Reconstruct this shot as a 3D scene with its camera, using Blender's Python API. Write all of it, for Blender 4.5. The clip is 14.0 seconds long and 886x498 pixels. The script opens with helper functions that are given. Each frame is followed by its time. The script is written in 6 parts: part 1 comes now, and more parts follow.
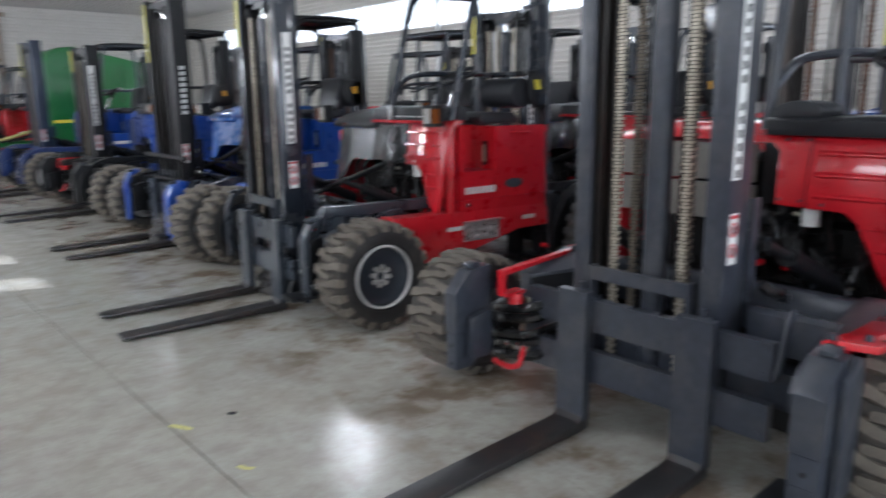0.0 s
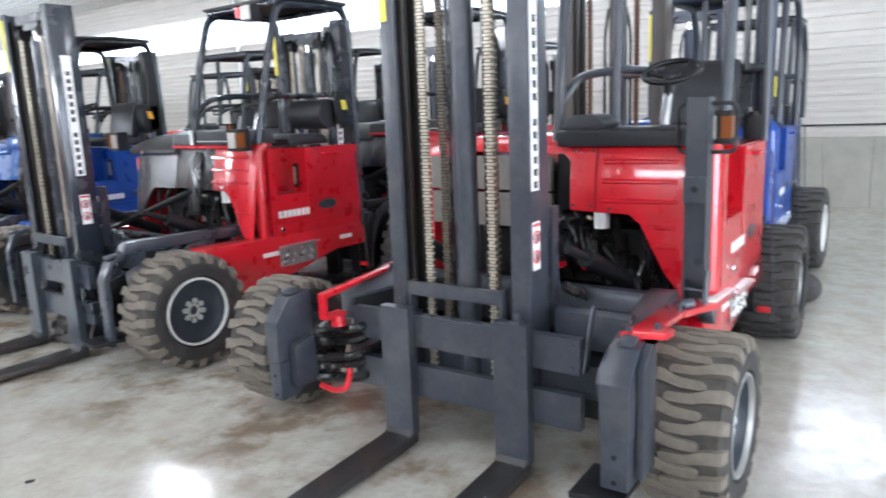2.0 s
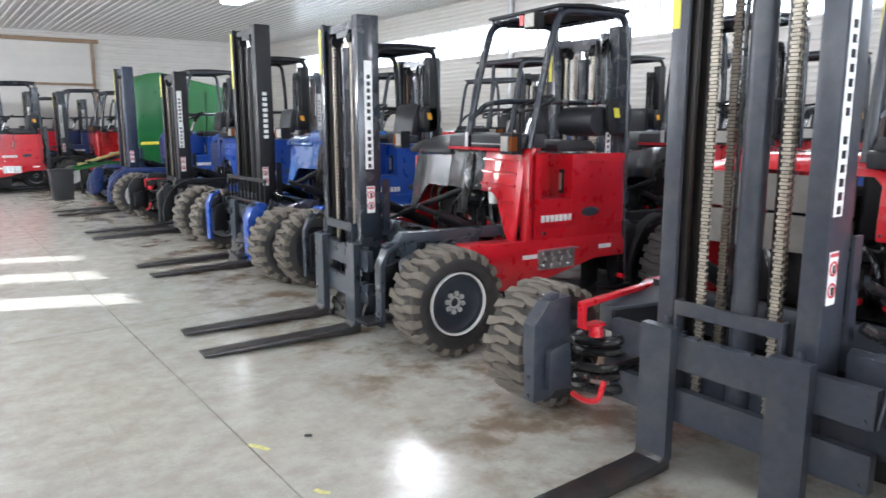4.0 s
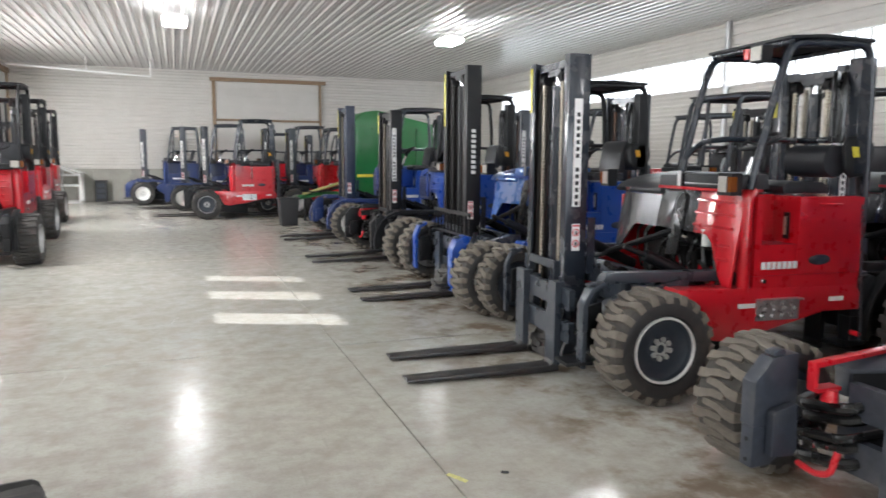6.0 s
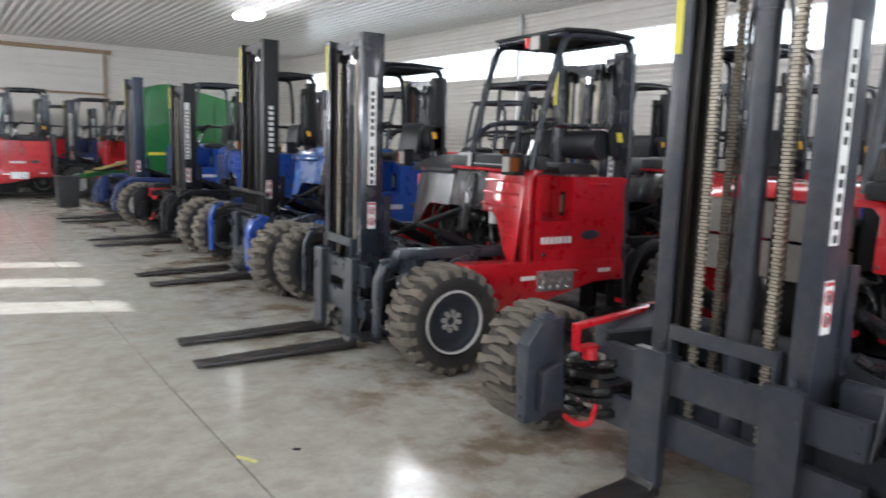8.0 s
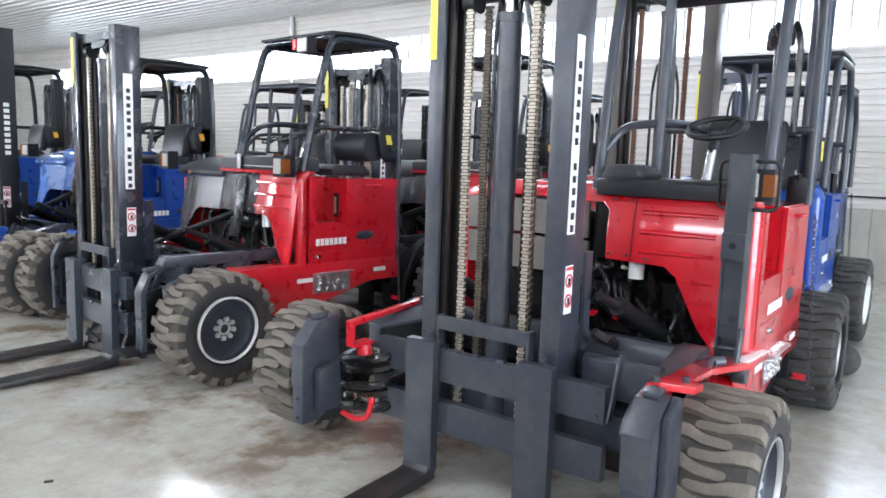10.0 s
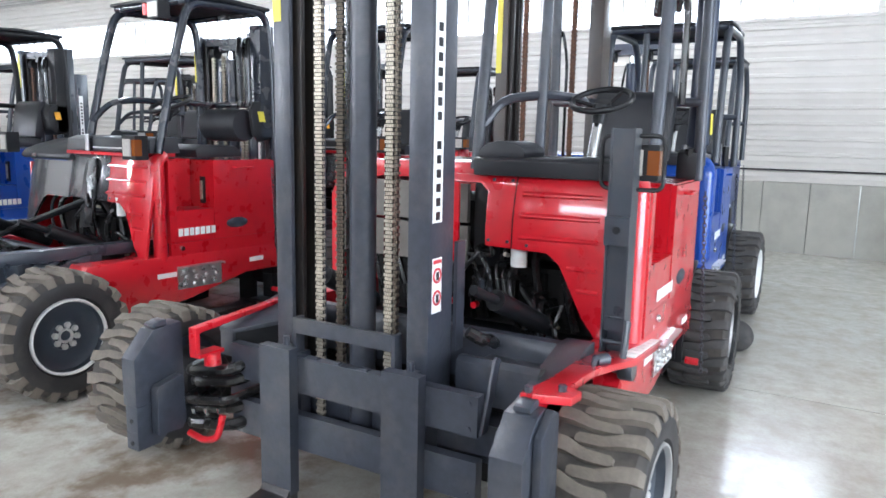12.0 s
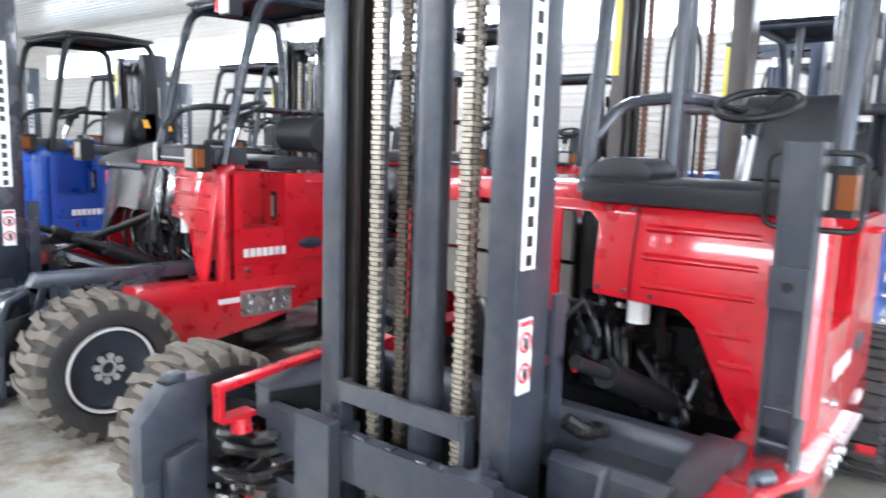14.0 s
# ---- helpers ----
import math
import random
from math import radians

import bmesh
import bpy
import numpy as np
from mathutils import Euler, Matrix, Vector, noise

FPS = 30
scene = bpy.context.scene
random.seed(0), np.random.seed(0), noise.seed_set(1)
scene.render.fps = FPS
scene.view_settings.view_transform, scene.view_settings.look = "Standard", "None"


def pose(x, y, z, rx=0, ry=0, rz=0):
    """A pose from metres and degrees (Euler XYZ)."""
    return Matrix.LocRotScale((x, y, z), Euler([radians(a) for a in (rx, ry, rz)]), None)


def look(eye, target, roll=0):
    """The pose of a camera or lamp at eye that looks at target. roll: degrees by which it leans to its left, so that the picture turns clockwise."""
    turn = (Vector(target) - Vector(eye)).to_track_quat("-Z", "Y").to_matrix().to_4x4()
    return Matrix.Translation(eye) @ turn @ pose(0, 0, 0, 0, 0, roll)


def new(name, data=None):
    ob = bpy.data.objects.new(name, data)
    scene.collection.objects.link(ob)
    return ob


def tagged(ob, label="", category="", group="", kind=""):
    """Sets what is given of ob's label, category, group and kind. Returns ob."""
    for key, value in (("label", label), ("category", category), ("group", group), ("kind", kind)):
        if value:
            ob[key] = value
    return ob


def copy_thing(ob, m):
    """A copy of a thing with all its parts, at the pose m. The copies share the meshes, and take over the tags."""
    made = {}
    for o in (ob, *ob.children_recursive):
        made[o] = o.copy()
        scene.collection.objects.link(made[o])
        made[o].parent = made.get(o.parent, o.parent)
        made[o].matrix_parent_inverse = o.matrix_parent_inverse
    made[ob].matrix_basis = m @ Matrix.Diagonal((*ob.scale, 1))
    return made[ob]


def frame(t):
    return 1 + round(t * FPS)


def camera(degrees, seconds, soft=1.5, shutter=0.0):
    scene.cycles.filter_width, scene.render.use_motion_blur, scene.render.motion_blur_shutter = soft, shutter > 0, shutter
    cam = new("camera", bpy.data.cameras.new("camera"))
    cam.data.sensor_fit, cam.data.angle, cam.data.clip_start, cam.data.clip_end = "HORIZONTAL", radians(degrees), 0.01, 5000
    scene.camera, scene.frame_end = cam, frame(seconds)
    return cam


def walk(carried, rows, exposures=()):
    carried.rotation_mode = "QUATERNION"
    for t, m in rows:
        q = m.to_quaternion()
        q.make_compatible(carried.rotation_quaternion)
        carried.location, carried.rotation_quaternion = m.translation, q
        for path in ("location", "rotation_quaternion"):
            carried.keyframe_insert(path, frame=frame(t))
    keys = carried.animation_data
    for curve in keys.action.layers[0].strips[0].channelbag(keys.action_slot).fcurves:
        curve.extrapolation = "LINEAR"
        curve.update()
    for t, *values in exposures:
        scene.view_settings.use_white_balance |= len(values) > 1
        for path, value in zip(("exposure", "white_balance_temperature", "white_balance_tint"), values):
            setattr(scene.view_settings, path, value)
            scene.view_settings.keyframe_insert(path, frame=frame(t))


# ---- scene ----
# seconds, eye, target, roll
cam = camera(63.7, 14.0, shutter=0.5)
PATH = [
    (0, (-0.06, 0.045, 1.655), (1.23, 1.516, 1.241), -0.6),
    (0.5, (-0.062, 0.035, 1.646), (1.523, 1.199, 1.284), 0.1),
    (1, (-0.034, 0.001, 1.654), (1.7, 0.926, 1.28), -0.8),
    (1.5, (-0.032, -0.005, 1.672), (1.696, 0.92, 1.276), -2.6),
    (2, (-0.049, 0.035, 1.672), (1.577, 1.136, 1.293), -2.3),
    (2.5, (-0.073, 0.057, 1.666), (1.457, 1.294, 1.308), -1.2),
    (3, (-0.086, 0.076, 1.667), (1.295, 1.48, 1.323), -1.1),
    (3.2, (-0.092, 0.089, 1.666), (1.236, 1.545, 1.327), -0.8),
    (5.3, (-0.151, 0.121, 1.705), (0.736, 1.887, 1.398), 0.2),
    (5.5, (-0.161, 0.128, 1.705), (0.67, 1.926, 1.427), 0.4),
    (6, (-0.17, 0.156, 1.696), (0.521, 2.016, 1.442), 0.4),
    (6.5, (-0.173, 0.155, 1.69), (0.414, 2.052, 1.449), 0.5),
    (7, (-0.144, 0.128, 1.674), (0.523, 1.996, 1.412), 1.0),
    (7.5, (-0.107, 0.104, 1.663), (0.81, 1.859, 1.382), 1.7),
    (8, (-0.077, 0.088, 1.657), (1.077, 1.695, 1.367), 1.8),
    (8.5, (-0.072, 0.072, 1.635), (1.266, 1.527, 1.333), 1.9),
    (8.7, (-0.072, 0.066, 1.633), (1.334, 1.457, 1.333), 2.0),
    (10.8, (-0.037, -0.004, 1.636), (1.629, 1.061, 1.333), 1.0),
    (11, (-0.006, -0.006, 1.636), (1.691, 0.999, 1.303), 0.8),
    (11.5, (0.202, -0.004, 1.65), (1.947, 0.907, 1.299), 0.6),
    (12, (0.424, 0.059, 1.646), (2.135, 1.046, 1.331), 1.2),
    (12.5, (0.514, 0.207, 1.65), (2.263, 1.134, 1.364), -0.2),
    (13, (0.728, 0.219, 1.629), (2.514, 1.061, 1.312), 0.1),
    (13.5, (0.978, 0.256, 1.643), (2.659, 1.29, 1.316), 1.7),
    (14, (1.11, 0.424, 1.646), (2.662, 1.653, 1.358), 1.9),
]
walk(cam, [(t, look(eye, target, roll)) for t, eye, target, roll in PATH],
     [(0.0, 0.75, 5700, 10), (0.5, 1.49, 5700, 10), (1.5, 1.66, 5700, 10), (2.5, 1.72, 5700, 10), (3.2, 1.65, 5700, 10), (5.3, 1.2, 6100, 10), (6.5, 1.05, 6150, 10), (8.0, 1.0, 6000, 10), (8.7, 1.40, 5800, 10), (10.8, 1.69, 5650, 10), (12.5, 1.73, 5650, 10), (13.5, 1.78, 5650, 10), (14.0, 2.12, 5650, 10)])

# ---- light ----
SUN = Vector((1.27, -0.50, -0.758)).normalized()      # the way the sunlight travels
world = bpy.data.worlds.new("sky")
world.use_nodes = True
scene.world = world
nt = world.node_tree
sky = nt.nodes.new("ShaderNodeTexSky")
sky.sky_type, sky.sun_disc = "NISHITA", False
sky.sun_elevation, sky.sun_rotation = math.asin(-SUN.z), math.atan2(-SUN.x, -SUN.y)
nt.links.new(sky.outputs[0], nt.nodes["Background"].inputs[0])
nt.nodes["Background"].inputs[1].default_value = 0.10
lamp = bpy.data.lights.new("sun", "SUN")
lamp.energy, lamp.angle, lamp.color = 5.0, radians(0.5), (1.0, 0.98, 0.95)
new("sun", lamp).matrix_world = look((0, 0, 20), Vector((0, 0, 20)) + SUN)


def window_light(name, m, width, height, watts, colour=(1, 1, 1)):
    """Daylight of a strip of glazing: an area lamp in its opening."""
    data = bpy.data.lights.new(name, "AREA")
    data.shape, data.size, data.size_y, data.energy, data.color = "RECTANGLE", width, height, watts, colour
    ob = new(name, data)
    ob.matrix_world = m
    return ob


# the room: x from WEST to EAST, y from SOUTH to NORTH
WEST, EAST, SOUTH, NORTH, HIGH = -5.65, 12.26, -9.0, 29.6, 4.94
WIN_LOW, WIN_TOP = 3.45, 4.22
window_light("daylight_east", look((EAST - 0.03, 13.47, 3.83), (EAST - 3, 13.47, 2.0)), 26.7, 0.74, 230, (0.93, 0.97, 1.0))
window_light("daylight_west", look((WEST + 0.03, -0.6, 3.83), (WEST + 3, -0.6, 2.0)), 15.0, 0.74, 190, (1.0, 0.98, 0.95))
window_light("daylight_west", look((WEST + 0.06, 21.8, 3.58), (WEST + 3, 21.8, 1.3)), 6.0, 0.92, 440, (1.0, 0.98, 0.95))
window_light("daylight_south", look((2.5, SOUTH + 0.05, 2.1), (2.5, SOUTH + 3, 1.7)), 7.6, 3.9, 210, (0.95, 0.98, 1.0))
window_light("daylight_west", look((WEST + 0.03, 11.5, 3.83), (WEST + 3, 11.5, 0.6)), 3.2, 0.74, 300, (1.0, 0.98, 0.95))


# ---- materials ----
def material(name, colour, rough=0.5, metal=0.0, grain=0.06, scale=6.0, bump=0.0, bump_scale=60.0, dirt=None, dirt_amount=0.0,
             dirt_scale=2.5, coat=0.0, rough_spread=0.12, vary=0.0, spec=0.5):
    """Paint, metal, rubber, concrete: a base colour with fine grain, patches of dirt and uneven gloss."""
    mat = bpy.data.materials.new(name)
    mat.use_nodes = True
    t = mat.node_tree
    n, l = t.nodes, t.links
    b = n["Principled BSDF"]
    co = n.new("ShaderNodeTexCoord")
    fine = n.new("ShaderNodeTexNoise")
    fine.inputs["Scale"].default_value, fine.inputs["Detail"].default_value = scale, 6
    l.new(co.outputs["Object"], fine.inputs["Vector"])
    ramp = n.new("ShaderNodeMapRange")
    ramp.inputs[1].default_value, ramp.inputs[2].default_value = 0.3, 0.7
    ramp.inputs[3].default_value, ramp.inputs[4].default_value = 1 - grain, 1 + grain
    l.new(fine.outputs["Fac"], ramp.inputs[0])
    mul = n.new("ShaderNodeVectorMath")
    mul.operation = "SCALE"
    mul.inputs[0].default_value = colour
    l.new(ramp.outputs[0], mul.inputs["Scale"])
    out = mul.outputs[0]
    if vary:
        inf = n.new("ShaderNodeObjectInfo")
        vr = n.new("ShaderNodeMapRange")
        vr.inputs[3].default_value, vr.inputs[4].default_value = 1 - vary, 1 + vary
        l.new(inf.outputs["Random"], vr.inputs[0])
        m2 = n.new("ShaderNodeVectorMath")
        m2.operation = "SCALE"
        l.new(out, m2.inputs[0])
        l.new(vr.outputs[0], m2.inputs["Scale"])
        out = m2.outputs[0]
    if dirt:
        coarse = n.new("ShaderNodeTexNoise")
        coarse.inputs["Scale"].default_value, coarse.inputs["Detail"].default_value = dirt_scale, 8
        coarse.inputs["Roughness"].default_value = 0.65
        l.new(co.outputs["Object"], coarse.inputs["Vector"])
        dr = n.new("ShaderNodeMapRange")
        dr.inputs[1].default_value, dr.inputs[2].default_value = 0.48, 0.72
        dr.inputs[3].default_value, dr.inputs[4].default_value = 0.0, dirt_amount
        l.new(coarse.outputs["Fac"], dr.inputs[0])
        mix = n.new("ShaderNodeMix")
        mix.data_type = "RGBA"
        l.new(dr.outputs[0], mix.inputs[0])
        l.new(out, mix.inputs[6])
        mix.inputs[7].default_value = (*dirt, 1)
        out = mix.outputs[2]
    l.new(out, b.inputs["Base Color"])
    b.inputs["Metallic"].default_value = metal
    b.inputs["Specular IOR Level"].default_value = spec
    rr = n.new("ShaderNodeMapRange")
    rr.inputs[3].default_value, rr.inputs[4].default_value = max(0.03, rough - rough_spread), min(1, rough + rough_spread)
    l.new(fine.outputs["Fac"], rr.inputs[0])
    l.new(rr.outputs[0], b.inputs["Roughness"])
    if coat:
        b.inputs["Coat Weight"].default_value, b.inputs["Coat Roughness"].default_value = coat, 0.08
    if bump:
        bn = n.new("ShaderNodeTexNoise")
        bn.inputs["Scale"].default_value, bn.inputs["Detail"].default_value = bump_scale, 4
        l.new(co.outputs["Object"], bn.inputs["Vector"])
        bp = n.new("ShaderNodeBump")
        bp.inputs["Strength"].default_value, bp.inputs["Distance"].default_value = bump, 0.004
        l.new(bn.outputs["Fac"], bp.inputs["Height"])
        l.new(bp.outputs[0], b.inputs["Normal"])
    return mat


RED = material("red_paint", (0.56, 0.008, 0.018), 0.30, grain=0.06, scale=9, coat=1.0, dirt=(0.32, 0.012, 0.018), dirt_amount=0.3, dirt_scale=4, bump=0.08, bump_scale=5.0)
BLUE = material("blue_paint", (0.012, 0.064, 0.34), 0.3, grain=0.06, coat=0.3, dirt=(0.05, 0.07, 0.12), dirt_amount=0.3)
# lighter copy of the blue, with the sheen on the nose put into it
BLUE_SHEEN = material("blue_sheen_paint", (0.035, 0.135, 0.45), 0.28, grain=0.06, coat=0.4, dirt=(0.06, 0.10, 0.18), dirt_amount=0.3)
NAVY = material("navy_paint", (0.010, 0.028, 0.12), 0.38, grain=0.06, coat=0.1, dirt=(0.05, 0.06, 0.09), dirt_amount=0.3)
GREY = material("slate_paint", (0.034, 0.039, 0.052), 0.34, grain=0.16, scale=24, dirt=(0.115, 0.105, 0.095), dirt_amount=0.45, dirt_scale=4, bump=0.25, bump_scale=45)
STEEL = material("rail_paint", (0.038, 0.045, 0.058), 0.33, grain=0.08, coat=0.15, dirt=(0.10, 0.085, 0.07), dirt_amount=0.3, dirt_scale=7)
BLACK = material("black_paint", (0.0065, 0.007, 0.0085), 0.45, spec=0.35, grain=0.1, dirt=(0.022, 0.02, 0.018), dirt_amount=0.35, dirt_scale=6, bump=0.1)
SLATE = material("dark_slate_paint", (0.032, 0.040, 0.053), 0.30, grain=0.07, coat=0.15, dirt=(0.12, 0.11, 0.10), dirt_amount=0.2, dirt_scale=5, bump=0.1)
NAVYDARK = material("dark_navy_paint", (0.014, 0.024, 0.052), 0.35, grain=0.08, coat=0.1, dirt=(0.06, 0.06, 0.06), dirt_amount=0.3, dirt_scale=6)
BROWNISH = material("worn_brown_mast_paint", (0.046, 0.038, 0.033), 0.4, grain=0.12, dirt=(0.10, 0.055, 0.03), dirt_amount=0.5, dirt_scale=5)
GREASE = material("greasy_rail_steel", (0.020, 0.018, 0.017), 0.38, metal=0.3, grain=0.25, scale=14, dirt=(0.045, 0.032, 0.022), dirt_amount=0.6, dirt_scale=8)
FORK = material("worn_fork_steel", (0.022, 0.021, 0.022), 0.36, grain=0.15, scale=12, dirt=(0.085, 0.045, 0.028), dirt_amount=0.5, dirt_scale=6, bump=0.2)
NOSE_TOP = material("matt_graphite", (0.03, 0.032, 0.036), 0.45, grain=0.1)
MASTBLUE = material("blue_black_mast_paint", (0.018, 0.023, 0.033), 0.26, grain=0.08, coat=0.3, dirt=(0.07, 0.06, 0.05), dirt_amount=0.3, dirt_scale=6)
HOOD = material("graphite_hood", (0.11, 0.11, 0.115), 0.20, metal=0.6, grain=0.05, coat=1.0)
RUBBER = material("dusty_tread_rubber", (0.14, 0.122, 0.10), 0.85, grain=0.25, scale=14, dirt=(0.25, 0.21, 0.165), dirt_amount=0.55, dirt_scale=5, bump=0.5)
RUBBER_DARK = material("dark_tread_rubber", (0.05, 0.048, 0.047), 0.8, grain=0.25, scale=14, dirt=(0.14, 0.12, 0.10), dirt_amount=0.4, dirt_scale=5, bump=0.5)
WALLRUB = material("sidewall_rubber", (0.028, 0.027, 0.027), 0.6, grain=0.2, scale=10, dirt=(0.11, 0.095, 0.08), dirt_amount=0.45, dirt_scale=4, bump=0.3)
GROOVE = material("dusty_groove_rubber", (0.052, 0.047, 0.042), 0.9, grain=0.25, scale=14, dirt=(0.15, 0.125, 0.10), dirt_amount=0.5, dirt_scale=5, bump=0.4)
PANEL = material("warm_grey_panel_paint", (0.15, 0.138, 0.12), 0.5, grain=0.1, dirt=(0.07, 0.06, 0.05), dirt_amount=0.5, dirt_scale=5)
NUT = material("bare_wheel_nuts", (0.55, 0.55, 0.53), 0.4, metal=0.3, grain=0.1)
RIM_DARK = material("dark_wheel_paint", (0.03, 0.04, 0.055), 0.4, grain=0.1, dirt=(0.10, 0.09, 0.08), dirt_amount=0.3, dirt_scale=8)
WHITE = material("white_paint", (0.78, 0.78, 0.76), 0.45, grain=0.05, dirt=(0.42, 0.39, 0.35), dirt_amount=0.3, dirt_scale=6)
PAPER = material("white_decal", (0.82, 0.82, 0.80), 0.4, grain=0.02, dirt=(0.5, 0.48, 0.45), dirt_amount=0.15, dirt_scale=9)
INK = material("black_print", (0.012, 0.012, 0.014), 0.45, grain=0.02)
REDINK = material("red_print", (0.55, 0.05, 0.06), 0.45, grain=0.02)
CHALK = material("faded_yellow_chalk", (0.56, 0.53, 0.20), 0.7, grain=0.2, scale=40)
YELLOW = material("yellow_decal", (0.70, 0.62, 0.06), 0.4, grain=0.05)
ORANGE = material("orange_decal", (0.85, 0.42, 0.03), 0.4, grain=0.05)
CHAIN = material("bright_chain_steel", (0.52, 0.47, 0.38), 0.36, metal=0.5, grain=0.25, scale=40, dirt=(0.22, 0.17, 0.11), dirt_amount=0.45, dirt_scale=18)
CHAIN_DULL = material("oiled_chain_steel", (0.22, 0.19, 0.15), 0.42, metal=0.6, grain=0.3, scale=40, dirt=(0.08, 0.055, 0.035), dirt_amount=0.5, dirt_scale=18)
RUST = material("rusty_chain_steel", (0.16, 0.07, 0.035), 0.6, metal=0.4, grain=0.35, scale=40, dirt=(0.05, 0.035, 0.025), dirt_amount=0.6, dirt_scale=18)
CHROME = material("bright_chrome", (0.72, 0.73, 0.75), 0.12, metal=1.0, grain=0.04)
ALU = material("tread_plate_aluminium", (0.62, 0.62, 0.62), 0.3, metal=0.85, grain=0.08, scale=20)
VINYL = material("black_vinyl", (0.022, 0.023, 0.027), 0.42, grain=0.1, bump=0.2, bump_scale=180)
HOSE = material("hose_rubber", (0.008, 0.008, 0.0085), 0.27, spec=0.6, grain=0.15, dirt=(0.022, 0.019, 0.017), dirt_amount=0.4, dirt_scale=8)
# near black: the shade inside the engine bay is put into this colour
ENGINE = material("oily_shaded_engine_iron", (0.004, 0.0036, 0.0036), 0.6, spec=0.22, grain=0.3, scale=20, dirt=(0.022, 0.016, 0.013), dirt_amount=0.5, dirt_scale=9, bump=0.4)
AMBER = material("amber_lens", (0.20, 0.062, 0.014), 0.15, grain=0.05)
LENS = material("clear_lamp_lens", (0.66, 0.63, 0.58), 0.12, metal=0.35, grain=0.12, scale=60)
REDLENS = material("red_lens", (0.65, 0.02, 0.02), 0.15, grain=0.05)
GREEN = material("green_machine_paint", (0.012, 0.13, 0.03), 0.32, grain=0.06, coat=0.25, dirt=(0.06, 0.10, 0.04), dirt_amount=0.3)
SCUFF = material("rubber_scuff", (0.27, 0.245, 0.21), 0.5, grain=0.3, scale=30, dirt=(0.45, 0.42, 0.37), dirt_amount=0.7, dirt_scale=12)
STRAW = material("faded_yellow_plastic", (0.42, 0.36, 0.14), 0.5, grain=0.1)
PLYWOOD = material("raw_timber", (0.27, 0.185, 0.115), 0.7, grain=0.2, scale=9, bump=0.2)
PLASTIC = material("black_plastic", (0.02, 0.02, 0.022), 0.5, grain=0.1)
SIDING = material("cream_steel_siding", (0.60, 0.575, 0.535), 0.42, grain=0.03, scale=3, dirt=(0.50, 0.47, 0.42), dirt_amount=0.25, dirt_scale=0.8, vary=0.02)
LINER = material("white_steel_liner", (0.66, 0.65, 0.63), 0.22, grain=0.02, scale=2, rough_spread=0.04)
CONCRETE = material("poured_concrete", (0.375, 0.365, 0.32), 0.75, grain=0.08, scale=4, dirt=(0.24, 0.235, 0.22), dirt_amount=0.45, dirt_scale=1.6, bump=0.4, bump_scale=35, vary=0.05)
GALV = material("galvanised_pipe", (0.5, 0.5, 0.5), 0.4, metal=0.7, grain=0.1)


